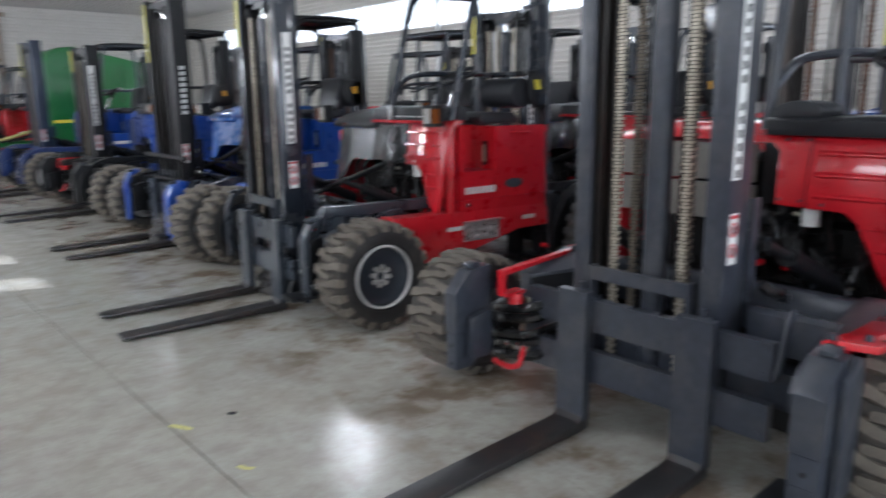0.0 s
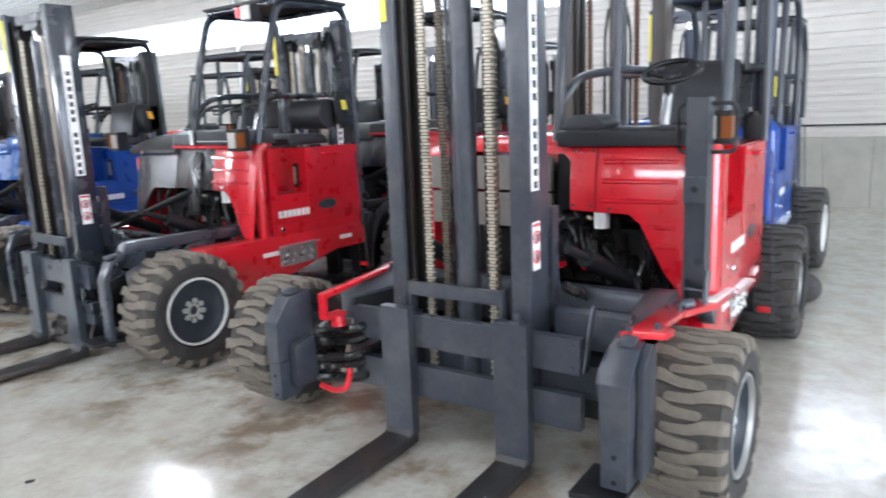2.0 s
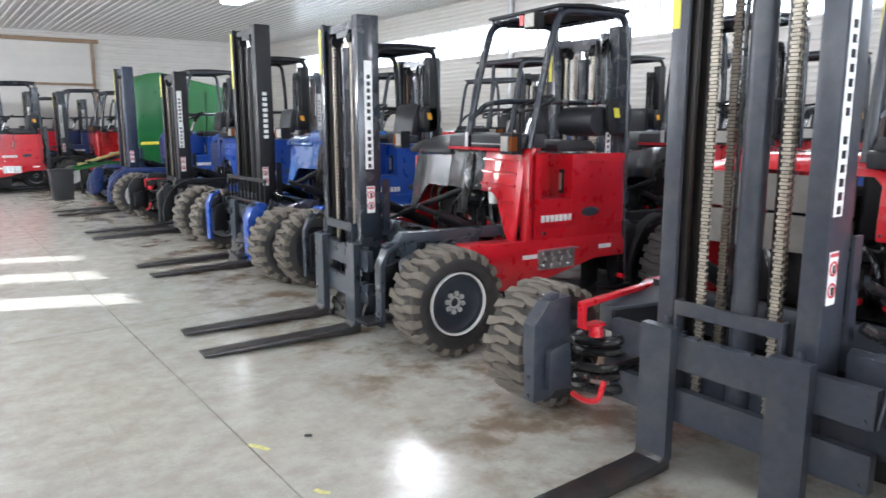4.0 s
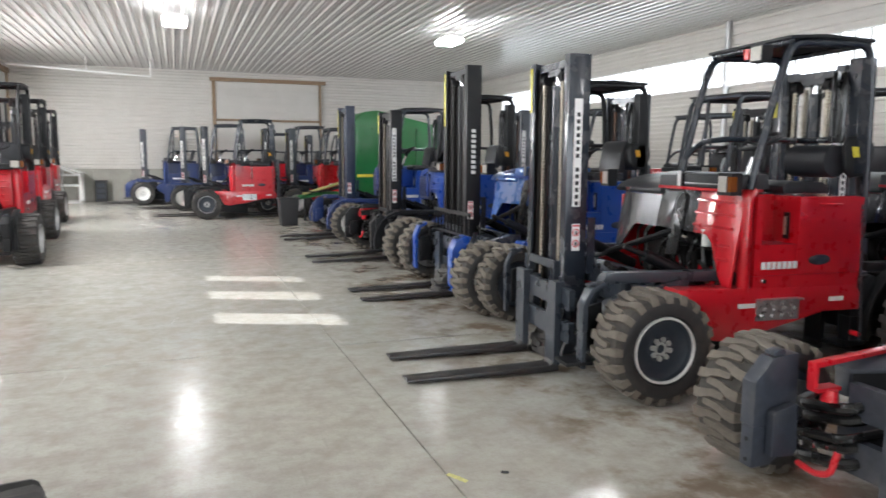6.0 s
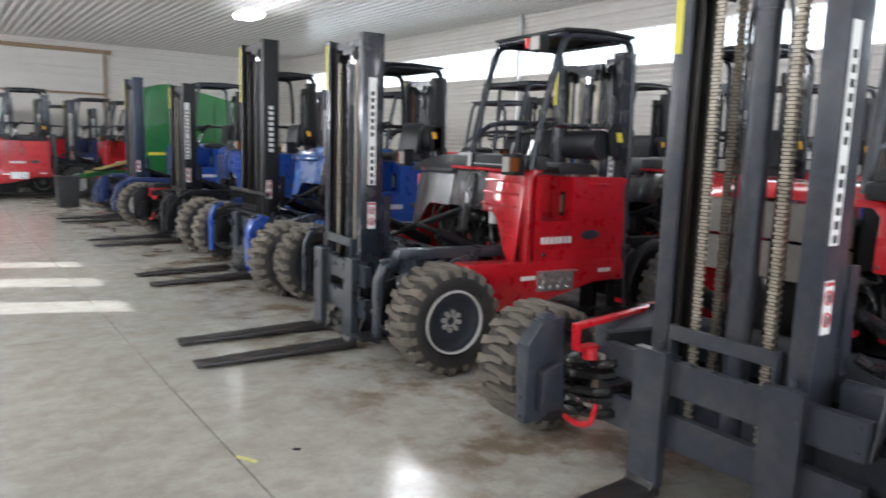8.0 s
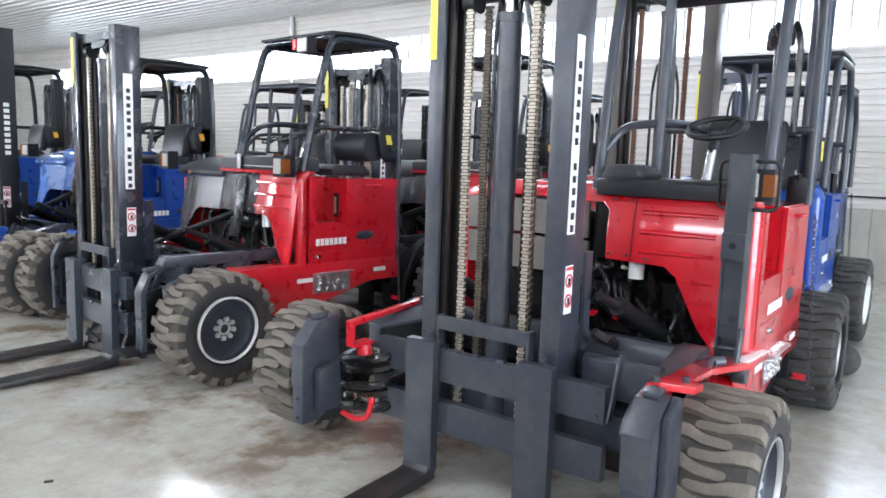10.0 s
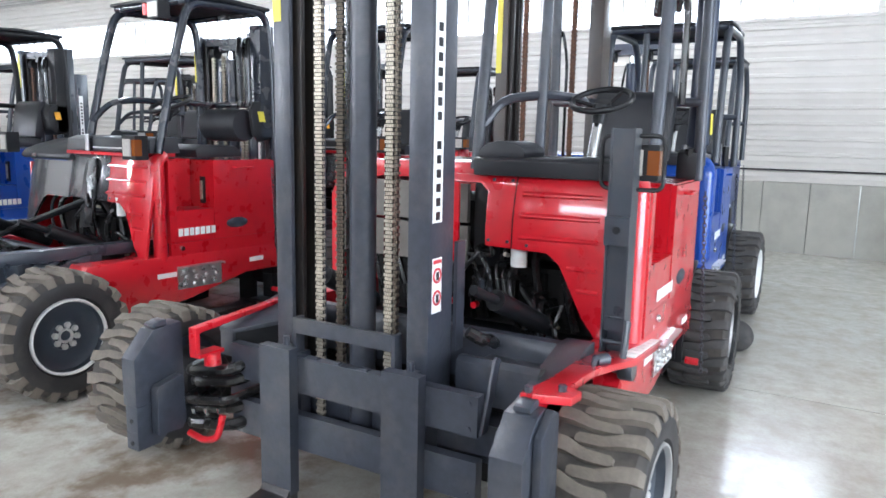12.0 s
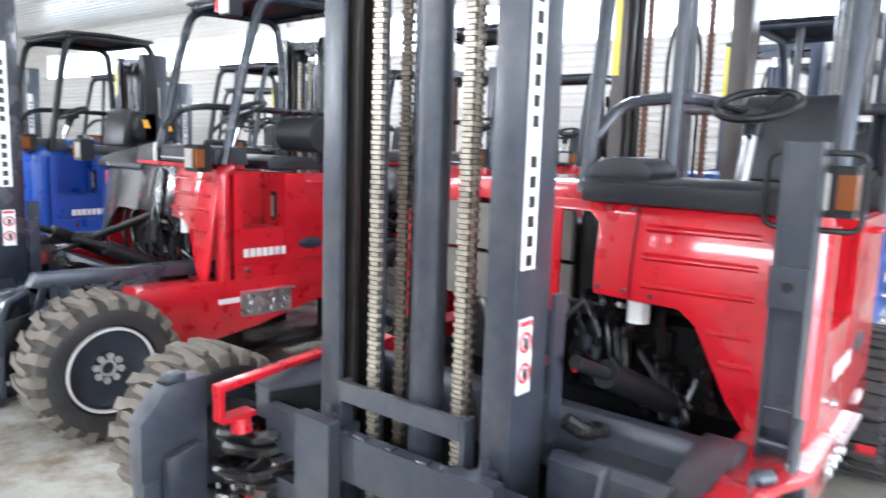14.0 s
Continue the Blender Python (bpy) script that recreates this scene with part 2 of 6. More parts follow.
def floor_material():
    """Sealed, worn concrete: cloudy stains, dark scuffs of tyres, patchy gloss."""
    mat = bpy.data.materials.new("sealed_concrete_floor")
    mat.use_nodes = True
    t = mat.node_tree
    n, l = t.nodes, t.links
    b = n["Principled BSDF"]
    geo = n.new("ShaderNodeNewGeometry")

    def cloud(scale, detail, rough, lo, hi, a, z, stretch=(1, 1, 1), turn=0.0):
        mp = n.new("ShaderNodeMapping")
        mp.inputs["Scale"].default_value, mp.inputs["Rotation"].default_value = stretch, (0, 0, turn)
        l.new(geo.outputs["Position"], mp.inputs[0])
        no = n.new("ShaderNodeTexNoise")
        no.inputs["Scale"].default_value, no.inputs["Detail"].default_value, no.inputs["Roughness"].default_value = scale, detail, rough
        l.new(mp.outputs[0], no.inputs["Vector"])
        r = n.new("ShaderNodeMapRange")
        r.interpolation_type = "SMOOTHSTEP"
        for i, v in enumerate((lo, hi, a, z)):
            r.inputs[i + 1].default_value = v
        l.new(no.outputs["Fac"], r.inputs[0])
        return r.outputs[0]

    def blend(fac, under, over):
        mix = n.new("ShaderNodeMix")
        mix.data_type = "RGBA"
        l.new(fac, mix.inputs[0])
        if isinstance(under, tuple):
            mix.inputs[6].default_value = (*under, 1)
        else:
            l.new(under, mix.inputs[6])
        mix.inputs[7].default_value = (*over, 1)
        return mix.outputs[2]

    c = blend(cloud(0.30, 2, 0.4, 0.25, 0.75, 0.0, 1.0), (0.448, 0.458, 0.422), (0.474, 0.440, 0.366))
    c = blend(cloud(0.8, 2, 0.4, 0.25, 0.80, 0.0, 0.55), c, (0.362, 0.344, 0.318))
    c = blend(cloud(2.4, 5, 0.55, 0.32, 0.74, 0.0, 0.60), c, (0.520, 0.518, 0.475))
    c = blend(cloud(5.0, 5, 0.62, 0.36, 0.74, 0.0, 0.75), c, (0.323, 0.288, 0.242))
    c = blend(cloud(13.0, 6, 0.68, 0.40, 0.74, 0.0, 0.50), c, (0.325, 0.305, 0.250))
    c = blend(cloud(30.0, 4, 0.6, 0.35, 0.80, 0.0, 0.22), c, (0.470, 0.462, 0.420))
    c = blend(cloud(70.0, 3, 0.6, 0.42, 0.75, 0.0, 0.35), c, (0.315, 0.288, 0.254))
    # oil and rubber stains along the row, their colour also holding the machines' shade
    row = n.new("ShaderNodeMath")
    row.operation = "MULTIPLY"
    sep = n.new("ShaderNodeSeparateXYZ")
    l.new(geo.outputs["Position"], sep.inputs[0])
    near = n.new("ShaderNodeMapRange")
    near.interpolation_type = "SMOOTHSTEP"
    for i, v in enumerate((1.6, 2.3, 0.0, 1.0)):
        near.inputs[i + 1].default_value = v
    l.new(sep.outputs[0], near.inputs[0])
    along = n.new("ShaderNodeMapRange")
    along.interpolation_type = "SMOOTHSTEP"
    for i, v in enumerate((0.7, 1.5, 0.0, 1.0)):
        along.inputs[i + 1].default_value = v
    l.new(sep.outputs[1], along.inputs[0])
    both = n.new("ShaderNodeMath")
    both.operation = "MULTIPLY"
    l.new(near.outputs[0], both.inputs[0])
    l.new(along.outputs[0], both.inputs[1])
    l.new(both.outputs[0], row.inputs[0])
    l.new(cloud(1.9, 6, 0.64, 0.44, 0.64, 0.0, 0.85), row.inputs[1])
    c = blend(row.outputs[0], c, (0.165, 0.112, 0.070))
    c = blend(cloud(3.0, 3, 0.5, 0.60, 0.85, 0.0, 0.40, (8.0, 0.8, 1), -0.25), c, (0.30, 0.27, 0.235))
    l.new(c, b.inputs["Base Color"])
    rough = cloud(8.0, 6, 0.66, 0.30, 0.70, 0.13, 0.27)
    l.new(rough, b.inputs["Roughness"])
    b.inputs["Specular IOR Level"].default_value = 0.5
    bn = n.new("ShaderNodeTexNoise")
    bn.inputs["Scale"].default_value, bn.inputs["Detail"].default_value = 14.0, 4
    l.new(geo.outputs["Position"], bn.inputs["Vector"])
    bp = n.new("ShaderNodeBump")
    bp.inputs["Strength"].default_value, bp.inputs["Distance"].default_value = 0.12, 0.01
    l.new(bn.outputs["Fac"], bp.inputs["Height"])
    l.new(bp.outputs[0], b.inputs["Normal"])
    return mat


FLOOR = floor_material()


def glazing_material():
    """Milky corrugated glass-fibre sheet: lets the light through, scatters some."""
    mat = bpy.data.materials.new("milky_glazing")
    mat.use_nodes = True
    t = mat.node_tree
    n, l = t.nodes, t.links
    out = n["Material Output"]
    n.remove(n["Principled BSDF"])
    clear, milk, mix = n.new("ShaderNodeBsdfTransparent"), n.new("ShaderNodeBsdfTranslucent"), n.new("ShaderNodeMixShader")
    milk.inputs[0].default_value = (0.9, 0.92, 0.92, 1)
    mix.inputs[0].default_value = 0.4
    l.new(clear.outputs[0], mix.inputs[1])
    l.new(milk.outputs[0], mix.inputs[2])
    l.new(mix.outputs[0], out.inputs[0])
    return mat


GLAZING = glazing_material()


def glow_material(name, colour, strength):
    mat = bpy.data.materials.new(name)
    mat.use_nodes = True
    t = mat.node_tree
    e = t.nodes.new("ShaderNodeEmission")
    e.inputs[0].default_value, e.inputs[1].default_value = (*colour, 1), strength
    t.links.new(e.outputs[0], t.nodes["Material Output"].inputs[0])
    return mat


BRIGHT = glow_material("hazy_white_sky", (0.93, 0.97, 1.0), 1.4)
BRIGHT.cycles.emission_sampling = "NONE"
TUBE = glow_material("lamp_glow", (1.0, 0.985, 0.96), 21.0)


# ---- mesh tools ----
def box(bm, x0, x1, y0, y1, z0, z1):
    v = [bm.verts.new(p) for p in ((x0, y0, z0), (x1, y0, z0), (x1, y1, z0), (x0, y1, z0), (x0, y0, z1), (x1, y0, z1), (x1, y1, z1), (x0, y1, z1))]
    for f in ((3, 2, 1, 0), (4, 5, 6, 7), (0, 1, 5, 4), (1, 2, 6, 5), (2, 3, 7, 6), (3, 0, 4, 7)):
        bm.faces.new([v[i] for i in f])


def prism(bm, points, axis, a, b):
    """A polygon drawn in the plane across an axis, drawn out from a to b. axis x: points (y, z); y: (x, z); z: (x, y)."""
    def at(p, w):
        return {"x": (w, p[0], p[1]), "y": (p[0], w, p[1]), "z": (p[0], p[1], w)}[axis]
    lo, hi = [bm.verts.new(at(p, a)) for p in points], [bm.verts.new(at(p, b)) for p in points]
    k = len(points)
    faces = [bm.faces.new(lo[::-1]), bm.faces.new(hi)]
    faces += [bm.faces.new((lo[i], lo[(i + 1) % k], hi[(i + 1) % k], hi[i])) for i in range(k)]
    bmesh.ops.recalc_face_normals(bm, faces=faces)


def ring(bm, centre, side, up, r, seg):
    return [bm.verts.new(centre + r * (math.cos(2 * math.pi * i / seg) * side + math.sin(2 * math.pi * i / seg) * up)) for i in range(seg)]


def tube(bm, points, r, seg=8, caps=True):
    """A round bar along a line of points."""
    pts = [Vector(p) for p in points]
    rings, side = [], None
    for i, p in enumerate(pts):
        way = ((pts[min(i + 1, len(pts) - 1)] - p).normalized() + (p - pts[max(i - 1, 0)]).normalized())
        way = way.normalized() if way.length > 1e-6 else Vector((0, 0, 1))
        if side is None:
            side = way.orthogonal().normalized()
        side = (side - way * side.dot(way)).normalized()
        rings.append(ring(bm, p, side, way.cross(side), r if isinstance(r, (int, float)) else r[i], seg))
    for a, b in zip(rings, rings[1:]):
        for i in range(seg):
            bm.faces.new((a[i], a[(i + 1) % seg], b[(i + 1) % seg], b[i]))
    if caps:
        bm.faces.new(rings[0][::-1])
        bm.faces.new(rings[-1])


def bend(points, r=0.06, steps=4):
    """Rounds the corners of a line of points."""
    pts = [Vector(p) for p in points]
    out = [pts[0]]
    for a, b, c in zip(pts, pts[1:], pts[2:]):
        k = min(r, (b - a).length * 0.45, (c - b).length * 0.45)
        p, q = b + (a - b).normalized() * k, b + (c - b).normalized() * k
        for i in range(steps + 1):
            s = i / steps
            out.append(p * (1 - s) ** 2 + b * 2 * s * (1 - s) + q * s * s)
    return out + [pts[-1]]


def sag(a, b, drop, steps=8):
    a, b = Vector(a), Vector(b)
    return [a.lerp(b, i / steps) - Vector((0, 0, drop * 4 * (i / steps) * (1 - i / steps))) for i in range(steps + 1)]


def lathe(bm, profile, seg, centre=(0, 0, 0)):
    """A profile of (radius, y) turned about the y axis."""
    c = Vector(centre)
    rows = []
    for r, y in profile:
        if r < 1e-6:
            rows.append([bm.verts.new(c + Vector((0, y, 0)))])
        else:
            rows.append([bm.verts.new(c + Vector((r * math.cos(2 * math.pi * i / seg), y, r * math.sin(2 * math.pi * i / seg)))) for i in range(seg)])
    faces = []
    for a, b in zip(rows, rows[1:]):
        for i in range(seg):
            j = (i + 1) % seg
            if len(a) == 1 and len(b) == 1:
                continue
            if len(a) == 1:
                faces.append(bm.faces.new((a[0], b[i], b[j])))
            elif len(b) == 1:
                faces.append(bm.faces.new((a[i], b[0], a[j])))
            else:
                faces.append(bm.faces.new((a[i], b[i], b[j], a[j])))
    bmesh.ops.recalc_face_normals(bm, faces=faces)


def mesh_of(name, bm, mat, bevel=0.0, sharp=38):
    if bevel:
        edges = [e for e in bm.edges if len(e.link_faces) == 2 and e.calc_face_angle(0) > 0.6]
        bmesh.ops.bevel(bm, geom=edges, offset=bevel, segments=2, profile=0.6, affect="EDGES", clamp_overlap=True)
    me = bpy.data.meshes.new(name)
    bm.to_mesh(me)
    bm.free()
    me.materials.append(mat)
    me.polygons.foreach_set("use_smooth", [True] * len(me.polygons))
    me.set_sharp_from_angle(angle=radians(sharp))
    return me


def part(name, bm, mat, parent=None, label="", bevel=0.0, at=None):
    """Links a bmesh as one mesh object, under a thing or a part."""
    ob = new(name, mesh_of(name, bm, mat, bevel))
    if at is not None:
        ob.matrix_basis = at
    ob.parent = parent
    return tagged(ob, label)


def blob():
    return bmesh.new()


# ---- the building ----
def boxed(name, dims, mat, parent=None, label="", bevel=0.0):
    bm = blob()
    box(bm, *dims)
    return part(name, bm, mat, parent, label, bevel)


tagged(boxed("ground", (-60, 70, -60, 90, -0.4, -0.25), CONCRETE), "grey ground slab under and around the hall", "ground", kind="structure")
floor = tagged(boxed("floor", (WEST - 0.2, EAST + 0.2, SOUTH - 0.2, NORTH + 0.2, -0.24, -0.012), CONCRETE),
               "worn sealed concrete floor with sawn joints and stains", "floor", kind="structure")
xs, ys = [WEST, -3.10, 1.13, 5.43, 9.6, EAST], [SOUTH, -6.4, -0.42, 6.39, 12.4, 18.4, 24.4, NORTH]
for i in range(len(xs) - 1):
    for j in range(len(ys) - 1):
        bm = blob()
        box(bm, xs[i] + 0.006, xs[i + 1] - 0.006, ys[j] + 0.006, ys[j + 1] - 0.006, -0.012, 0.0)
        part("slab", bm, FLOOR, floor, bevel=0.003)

ceiling_bm = blob()
box(ceiling_bm, WEST - 0.2, EAST + 0.2, SOUTH - 0.2, NORTH + 0.2, HIGH + 0.02, HIGH + 0.15)
x = WEST
while x < EAST:
    prism(ceiling_bm, [(x, HIGH + 0.02), (x + 0.02, HIGH - 0.018), (x + 0.06, HIGH - 0.018), (x + 0.08, HIGH + 0.02)], "y", SOUTH, NORTH)
    prism(ceiling_bm, [(x + 0.125, HIGH + 0.02), (x + 0.131, HIGH + 0.010), (x + 0.145, HIGH + 0.010), (x + 0.151, HIGH + 0.02)], "y", SOUTH, NORTH)
    x += 0.229
tagged(part("ceiling", ceiling_bm, LINER), "white ribbed steel liner ceiling", "ceiling", kind="structure")


def siding(bm, along, face, inward, a, b, z0, z1, pitch=0.229):
    """Horizontal ribbed sheet on a wall. along: the wall's axis; face: its plane; inward: +1 or -1."""
    z = z0
    while z < z1 - 0.03:
        t = min(z + pitch, z1)
        h = t - z
        p = [(0, z), (0.004, z + 0.002), (0.004, z + 0.25 * h), (0.012, z + 0.30 * h), (0.012, z + 0.36 * h), (0.004, z + 0.41 * h), (0.004, z + 0.66 * h),
             (0.034, z + 0.72 * h), (0.034, z + 0.90 * h), (0.0, t - 0.012)]
        pts = [(face + inward * q, w) for q, w in p]
        prism(bm, pts, along, a, b)
        z += pitch


BASE = 1.06


def wall(name, along, face, inward, a, b, openings, label, low=BASE):
    """A wall of poured concrete below and ribbed sheet above, with openings (a, b, z0, z1) right through it."""
    bm = blob()
    back = face - inward * 0.16
    lo, hi = min(back, face - inward * 0.004), max(back, face - inward * 0.004)

    def slab(p, q, z0, z1):
        if q - p > 0.01 and z1 - z0 > 0.01:
            if along == "y":
                box(bm, lo, hi, p, q, z0, z1)
            else:
                box(bm, p, q, lo, hi, z0, z1)
            siding(bm, along, face - inward * 0.004, inward, p, q, z0, z1)
    edge = a
    for p, q, z0, z1 in sorted(openings):
        slab(edge, p, low, HIGH)
        slab(p, q, low, z0)
        slab(p, q, z1, HIGH)
        edge = q
    slab(edge, b, low, HIGH)
    ob = tagged(part(name, bm, SIDING), label, "wall", kind="structure")
    # the concrete panels of the base, with open joints
    n = max(1, round((b - a) / 0.64))
    doors = [(p, q) for p, q, z0, z1 in openings if z0 < low]
    for i in range(n):
        p, q = a + (b - a) * i / n, a + (b - a) * (i + 1) / n
        if any(p < dq and q > dp for dp, dq in doors):
            continue
        bm = blob()
        f0, f1 = sorted((back, face + inward * 0.03))
        if along == "y":
            box(bm, f0, f1, p + 0.004, q - 0.004, -0.02, low - 0.004)
        else:
            box(bm, p + 0.004, q - 0.004, f0, f1, -0.02, low - 0.004)
        part("panel", bm, CONCRETE, ob, bevel=0.005)
    return ob


PANES = [(9.93, 10.52), (11.28, 11.87), (12.60, 13.10)]
wall("wall_east", "y", EAST, -1, SOUTH, NORTH, [(0.05, 26.9, WIN_LOW, WIN_TOP)], "cream ribbed steel wall over a grey concrete base with a glazed strip")
wall("wall_west", "y", WEST, 1, SOUTH, NORTH, [(-8.2, 7.0, WIN_LOW, WIN_TOP)] + [(p, q, WIN_LOW, WIN_TOP + 0.08) for p, q in PANES] + [(18.7, 24.9, 3.1, 4.05)],
                 "cream ribbed steel wall with high windows")
wall("wall_north", "x", NORTH, -1, WEST, EAST, [], "cream ribbed steel end wall over a concrete base", low=1.2)
wall("wall_south", "x", SOUTH, 1, WEST, EAST, [(-1.4, 6.4, 0.0, 4.1)], "cream ribbed steel wall with a wide open doorway")


def corrugated(bm, x, a, b, z0, z1, pitch=0.20, depth=0.02):
    """An upright corrugated sheet in the plane across x."""
    n = max(2, round((b - a) / pitch * 4))
    cols = [(x + depth * math.sin(2 * math.pi * i / 4), a + (b - a) * i / n) for i in range(n + 1)]
    lo, hi = [bm.verts.new((c[0], c[1], z0)) for c in cols], [bm.verts.new((c[0], c[1], z1)) for c in cols]
    for i in range(n):
        bm.faces.new((lo[i], lo[i + 1], hi[i + 1], hi[i]))


def glazed_strip(name, x, a, b, z0, z1, inward, label, sheet=0.9):
    """Sheets of milky glazing side by side in the strip, with a sill, a head and mullions."""
    bm = blob()
    box(bm, *sorted((x - inward * 0.02, x + inward * 0.045)), a - 0.03, b + 0.03, z0 - 0.05, z0)
    ob = tagged(part(name, bm, SIDING, bevel=0.004), label, "window", kind="structure")
    n = max(1, round((b - a) / sheet))
    for i in range(n):
        p, q = a + (b - a) * i / n, a + (b - a) * (i + 1) / n
        bm = blob()
        corrugated(bm, x - inward * 0.08, p, q, z0, z1)
        pane = part("pane", bm, GLAZING, ob)
        pane.visible_shadow = False
        if i:
            boxed("mullion", (x - inward * 0.07 - 0.012, x - inward * 0.07 + 0.012, p - 0.022, p + 0.022, z0, z1), SIDING, ob)
    return ob


glazed_strip("window_1", EAST, 0.05, 26.9, WIN_LOW, WIN_TOP, -1, "long high strip of milky corrugated glazing", 0.36)
glazed_strip("window_2", WEST, -8.2, 7.0, WIN_LOW, WIN_TOP, 1, "high strip of milky corrugated glazing")
glazed_strip("window_3", WEST, 18.7, 24.9, 3.1, 4.05, 1, "high bright window in the side wall")
tagged(boxed("backdrop", (EAST + 1.2, EAST + 1.25, -12, 33, 2.2, 6.0), BRIGHT), "hazy white sky outside the windows", "sky", kind="structure")
tagged(boxed("backdrop", (WEST - 1.25, WEST - 1.2, 17.4, 27, 2.2, 6.0), BRIGHT), "hazy white sky outside the windows", "sky", kind="structure")
tagged(boxed("backdrop", (WEST - 1.25, WEST - 1.2, -14, 7.6, 2.2, 6.0), BRIGHT), "hazy white sky outside the windows", "sky", kind="structure")
tagged(boxed("backdrop", (-3, 8, SOUTH - 3.05, SOUTH - 3.0, -0.2, 6.0), BRIGHT), "hazy white sky outside the doorway", "sky", kind="structure")


# ---- truck-mounted forklifts ----
# In a forklift's own space it faces -x, its front axle is the y axis, its operator sits on the -y side.
R_TYRE, W_TYRE = 0.40, 0.37


def lug(bm, s, a0):
    """One chevron bar of the tread, on the side s, at the angle a0."""
    w, r = W_TYRE / 2, R_TYRE - 0.028
    # the bar's way across the tread: y, angle, half width, height
    line = [(-0.078, 0.070, 0.012, 0.024), (-0.064, 0.070, 0.0215, 0.027), (0.022, 0.066, 0.0225, 0.028), (0.045, 0.052, 0.0245, 0.028), (0.095, 0.008, 0.029, 0.028),
            (w * 0.84, -0.012, 0.031, 0.026), (w * 0.93, -0.012, 0.031, 0.016), (w * 1.0, -0.012, 0.030, 0.010)]
    rows = []
    for y, da, hw, h in line:
        low, top = (r - 0.012, r + h) if y < w * 0.95 else (r - 0.040, r - 0.018)
        row = []
        for e, rad in ((-1, low), (-0.86, top), (0.86, top), (1, low)):
            a = a0 + da + e * hw / r
            row.append(bm.verts.new((rad * math.cos(a), s * y, rad * math.sin(a))))
        rows.append(row)
    fs = []
    for p, q in zip(rows, rows[1:]):
        for i in range(3):
            fs.append(bm.faces.new((p[i], p[i + 1], q[i + 1], q[i])))
    fs += [bm.faces.new(rows[0]), bm.faces.new(rows[-1])]
    bmesh.ops.recalc_face_normals(bm, faces=fs)
    return fs


def lug_mesh(s, tread):
    bm = blob()
    lug(bm, s, 0.0)
    return mesh_of("lug", bm, tread, sharp=35)


def tread_mesh(tread):
    """All the chevron bars of a tyre that stays far off."""
    bm = blob()
    for i in range(40):
        lug(bm, -1 if i % 2 else 1, 2 * math.pi * i / 40)
    return mesh_of("tread", bm, tread, sharp=35)


def tyre_mesh(tread):
    """A tyre about the y axis, centred, without its bars."""
    bm = blob()
    w, r = W_TYRE / 2, R_TYRE - 0.028
    lathe(bm, [(0.235, -w * 0.80), (0.25, -w * 0.97), (0.30, -w), (r - 0.035, -w * 0.97), (r, -w * 0.82), (r + 0.004, 0), (r, w * 0.82),
               (r - 0.035, w * 0.97), (0.30, w), (0.25, w * 0.97), (0.235, w * 0.80), (0.235, -w * 0.80)], 48)
    for f in bm.faces:
        c = f.calc_center_median()
        f.material_index = 2 if math.hypot(c.x, c.z) > r - 0.03 else 0
    out = bpy.data.meshes.new("tyre")
    bm.to_mesh(out)
    bm.free()
    out.materials.append(WALLRUB)
    out.materials.append(tread)
    out.materials.append(GROOVE)
    out.polygons.foreach_set("use_smooth", [True] * len(out.polygons))
    out.set_sharp_from_angle(angle=radians(35))
    return out


MESH = {}


def cached(key, make):
    if key not in MESH:
        MESH[key] = make()
    return MESH[key]


def rim_mesh(mat):
    bm = blob()
    w = W_TYRE / 2
    lathe(bm, [(0.0, -0.105), (0.085, -0.110), (0.092, -0.100), (0.13, -0.096), (0.185, -0.102), (0.208, -0.118), (0.219, -w * 0.86), (0.232, -w * 0.90),
               (0.238, -w * 0.80), (0.238, w * 0.80), (0.0, w * 0.80)], 40)
    return mesh_of("rim", bm, mat)


def flange_mesh(mat):
    bm = blob()
    w = W_TYRE / 2
    lathe(bm, [(0.2165, -w * 0.84), (0.218, -w * 0.92), (0.221, -w * 0.965), (0.230, -w * 0.965), (0.234, -w * 0.90), (0.235, -w * 0.84)], 48)
    return mesh_of("flange", bm, mat)


def nut_mesh(mat):
    bm = blob()
    lathe(bm, [(0.0, -0.132), (0.016, -0.132), (0.0195, -0.126), (0.0195, -0.105)], 6)
    return mesh_of("wheel_nut", bm, mat)


def hub_mesh(mat, nuts=True):
    """Hub with a ring of wheel nuts and an open bore."""
    bm = blob()
    lathe(bm, [(0.030, -0.105), (0.034, -0.122), (0.044, -0.124), (0.048, -0.105)], 24)
    for i in range(8 if nuts else 0):
        a = 2 * math.pi * i / 8
        lathe(bm, [(0.0, -0.132), (0.016, -0.132), (0.0195, -0.126), (0.0195, -0.105)], 6, (0.067 * math.cos(a), 0, 0.067 * math.sin(a)))
    return mesh_of("hub", bm, mat)


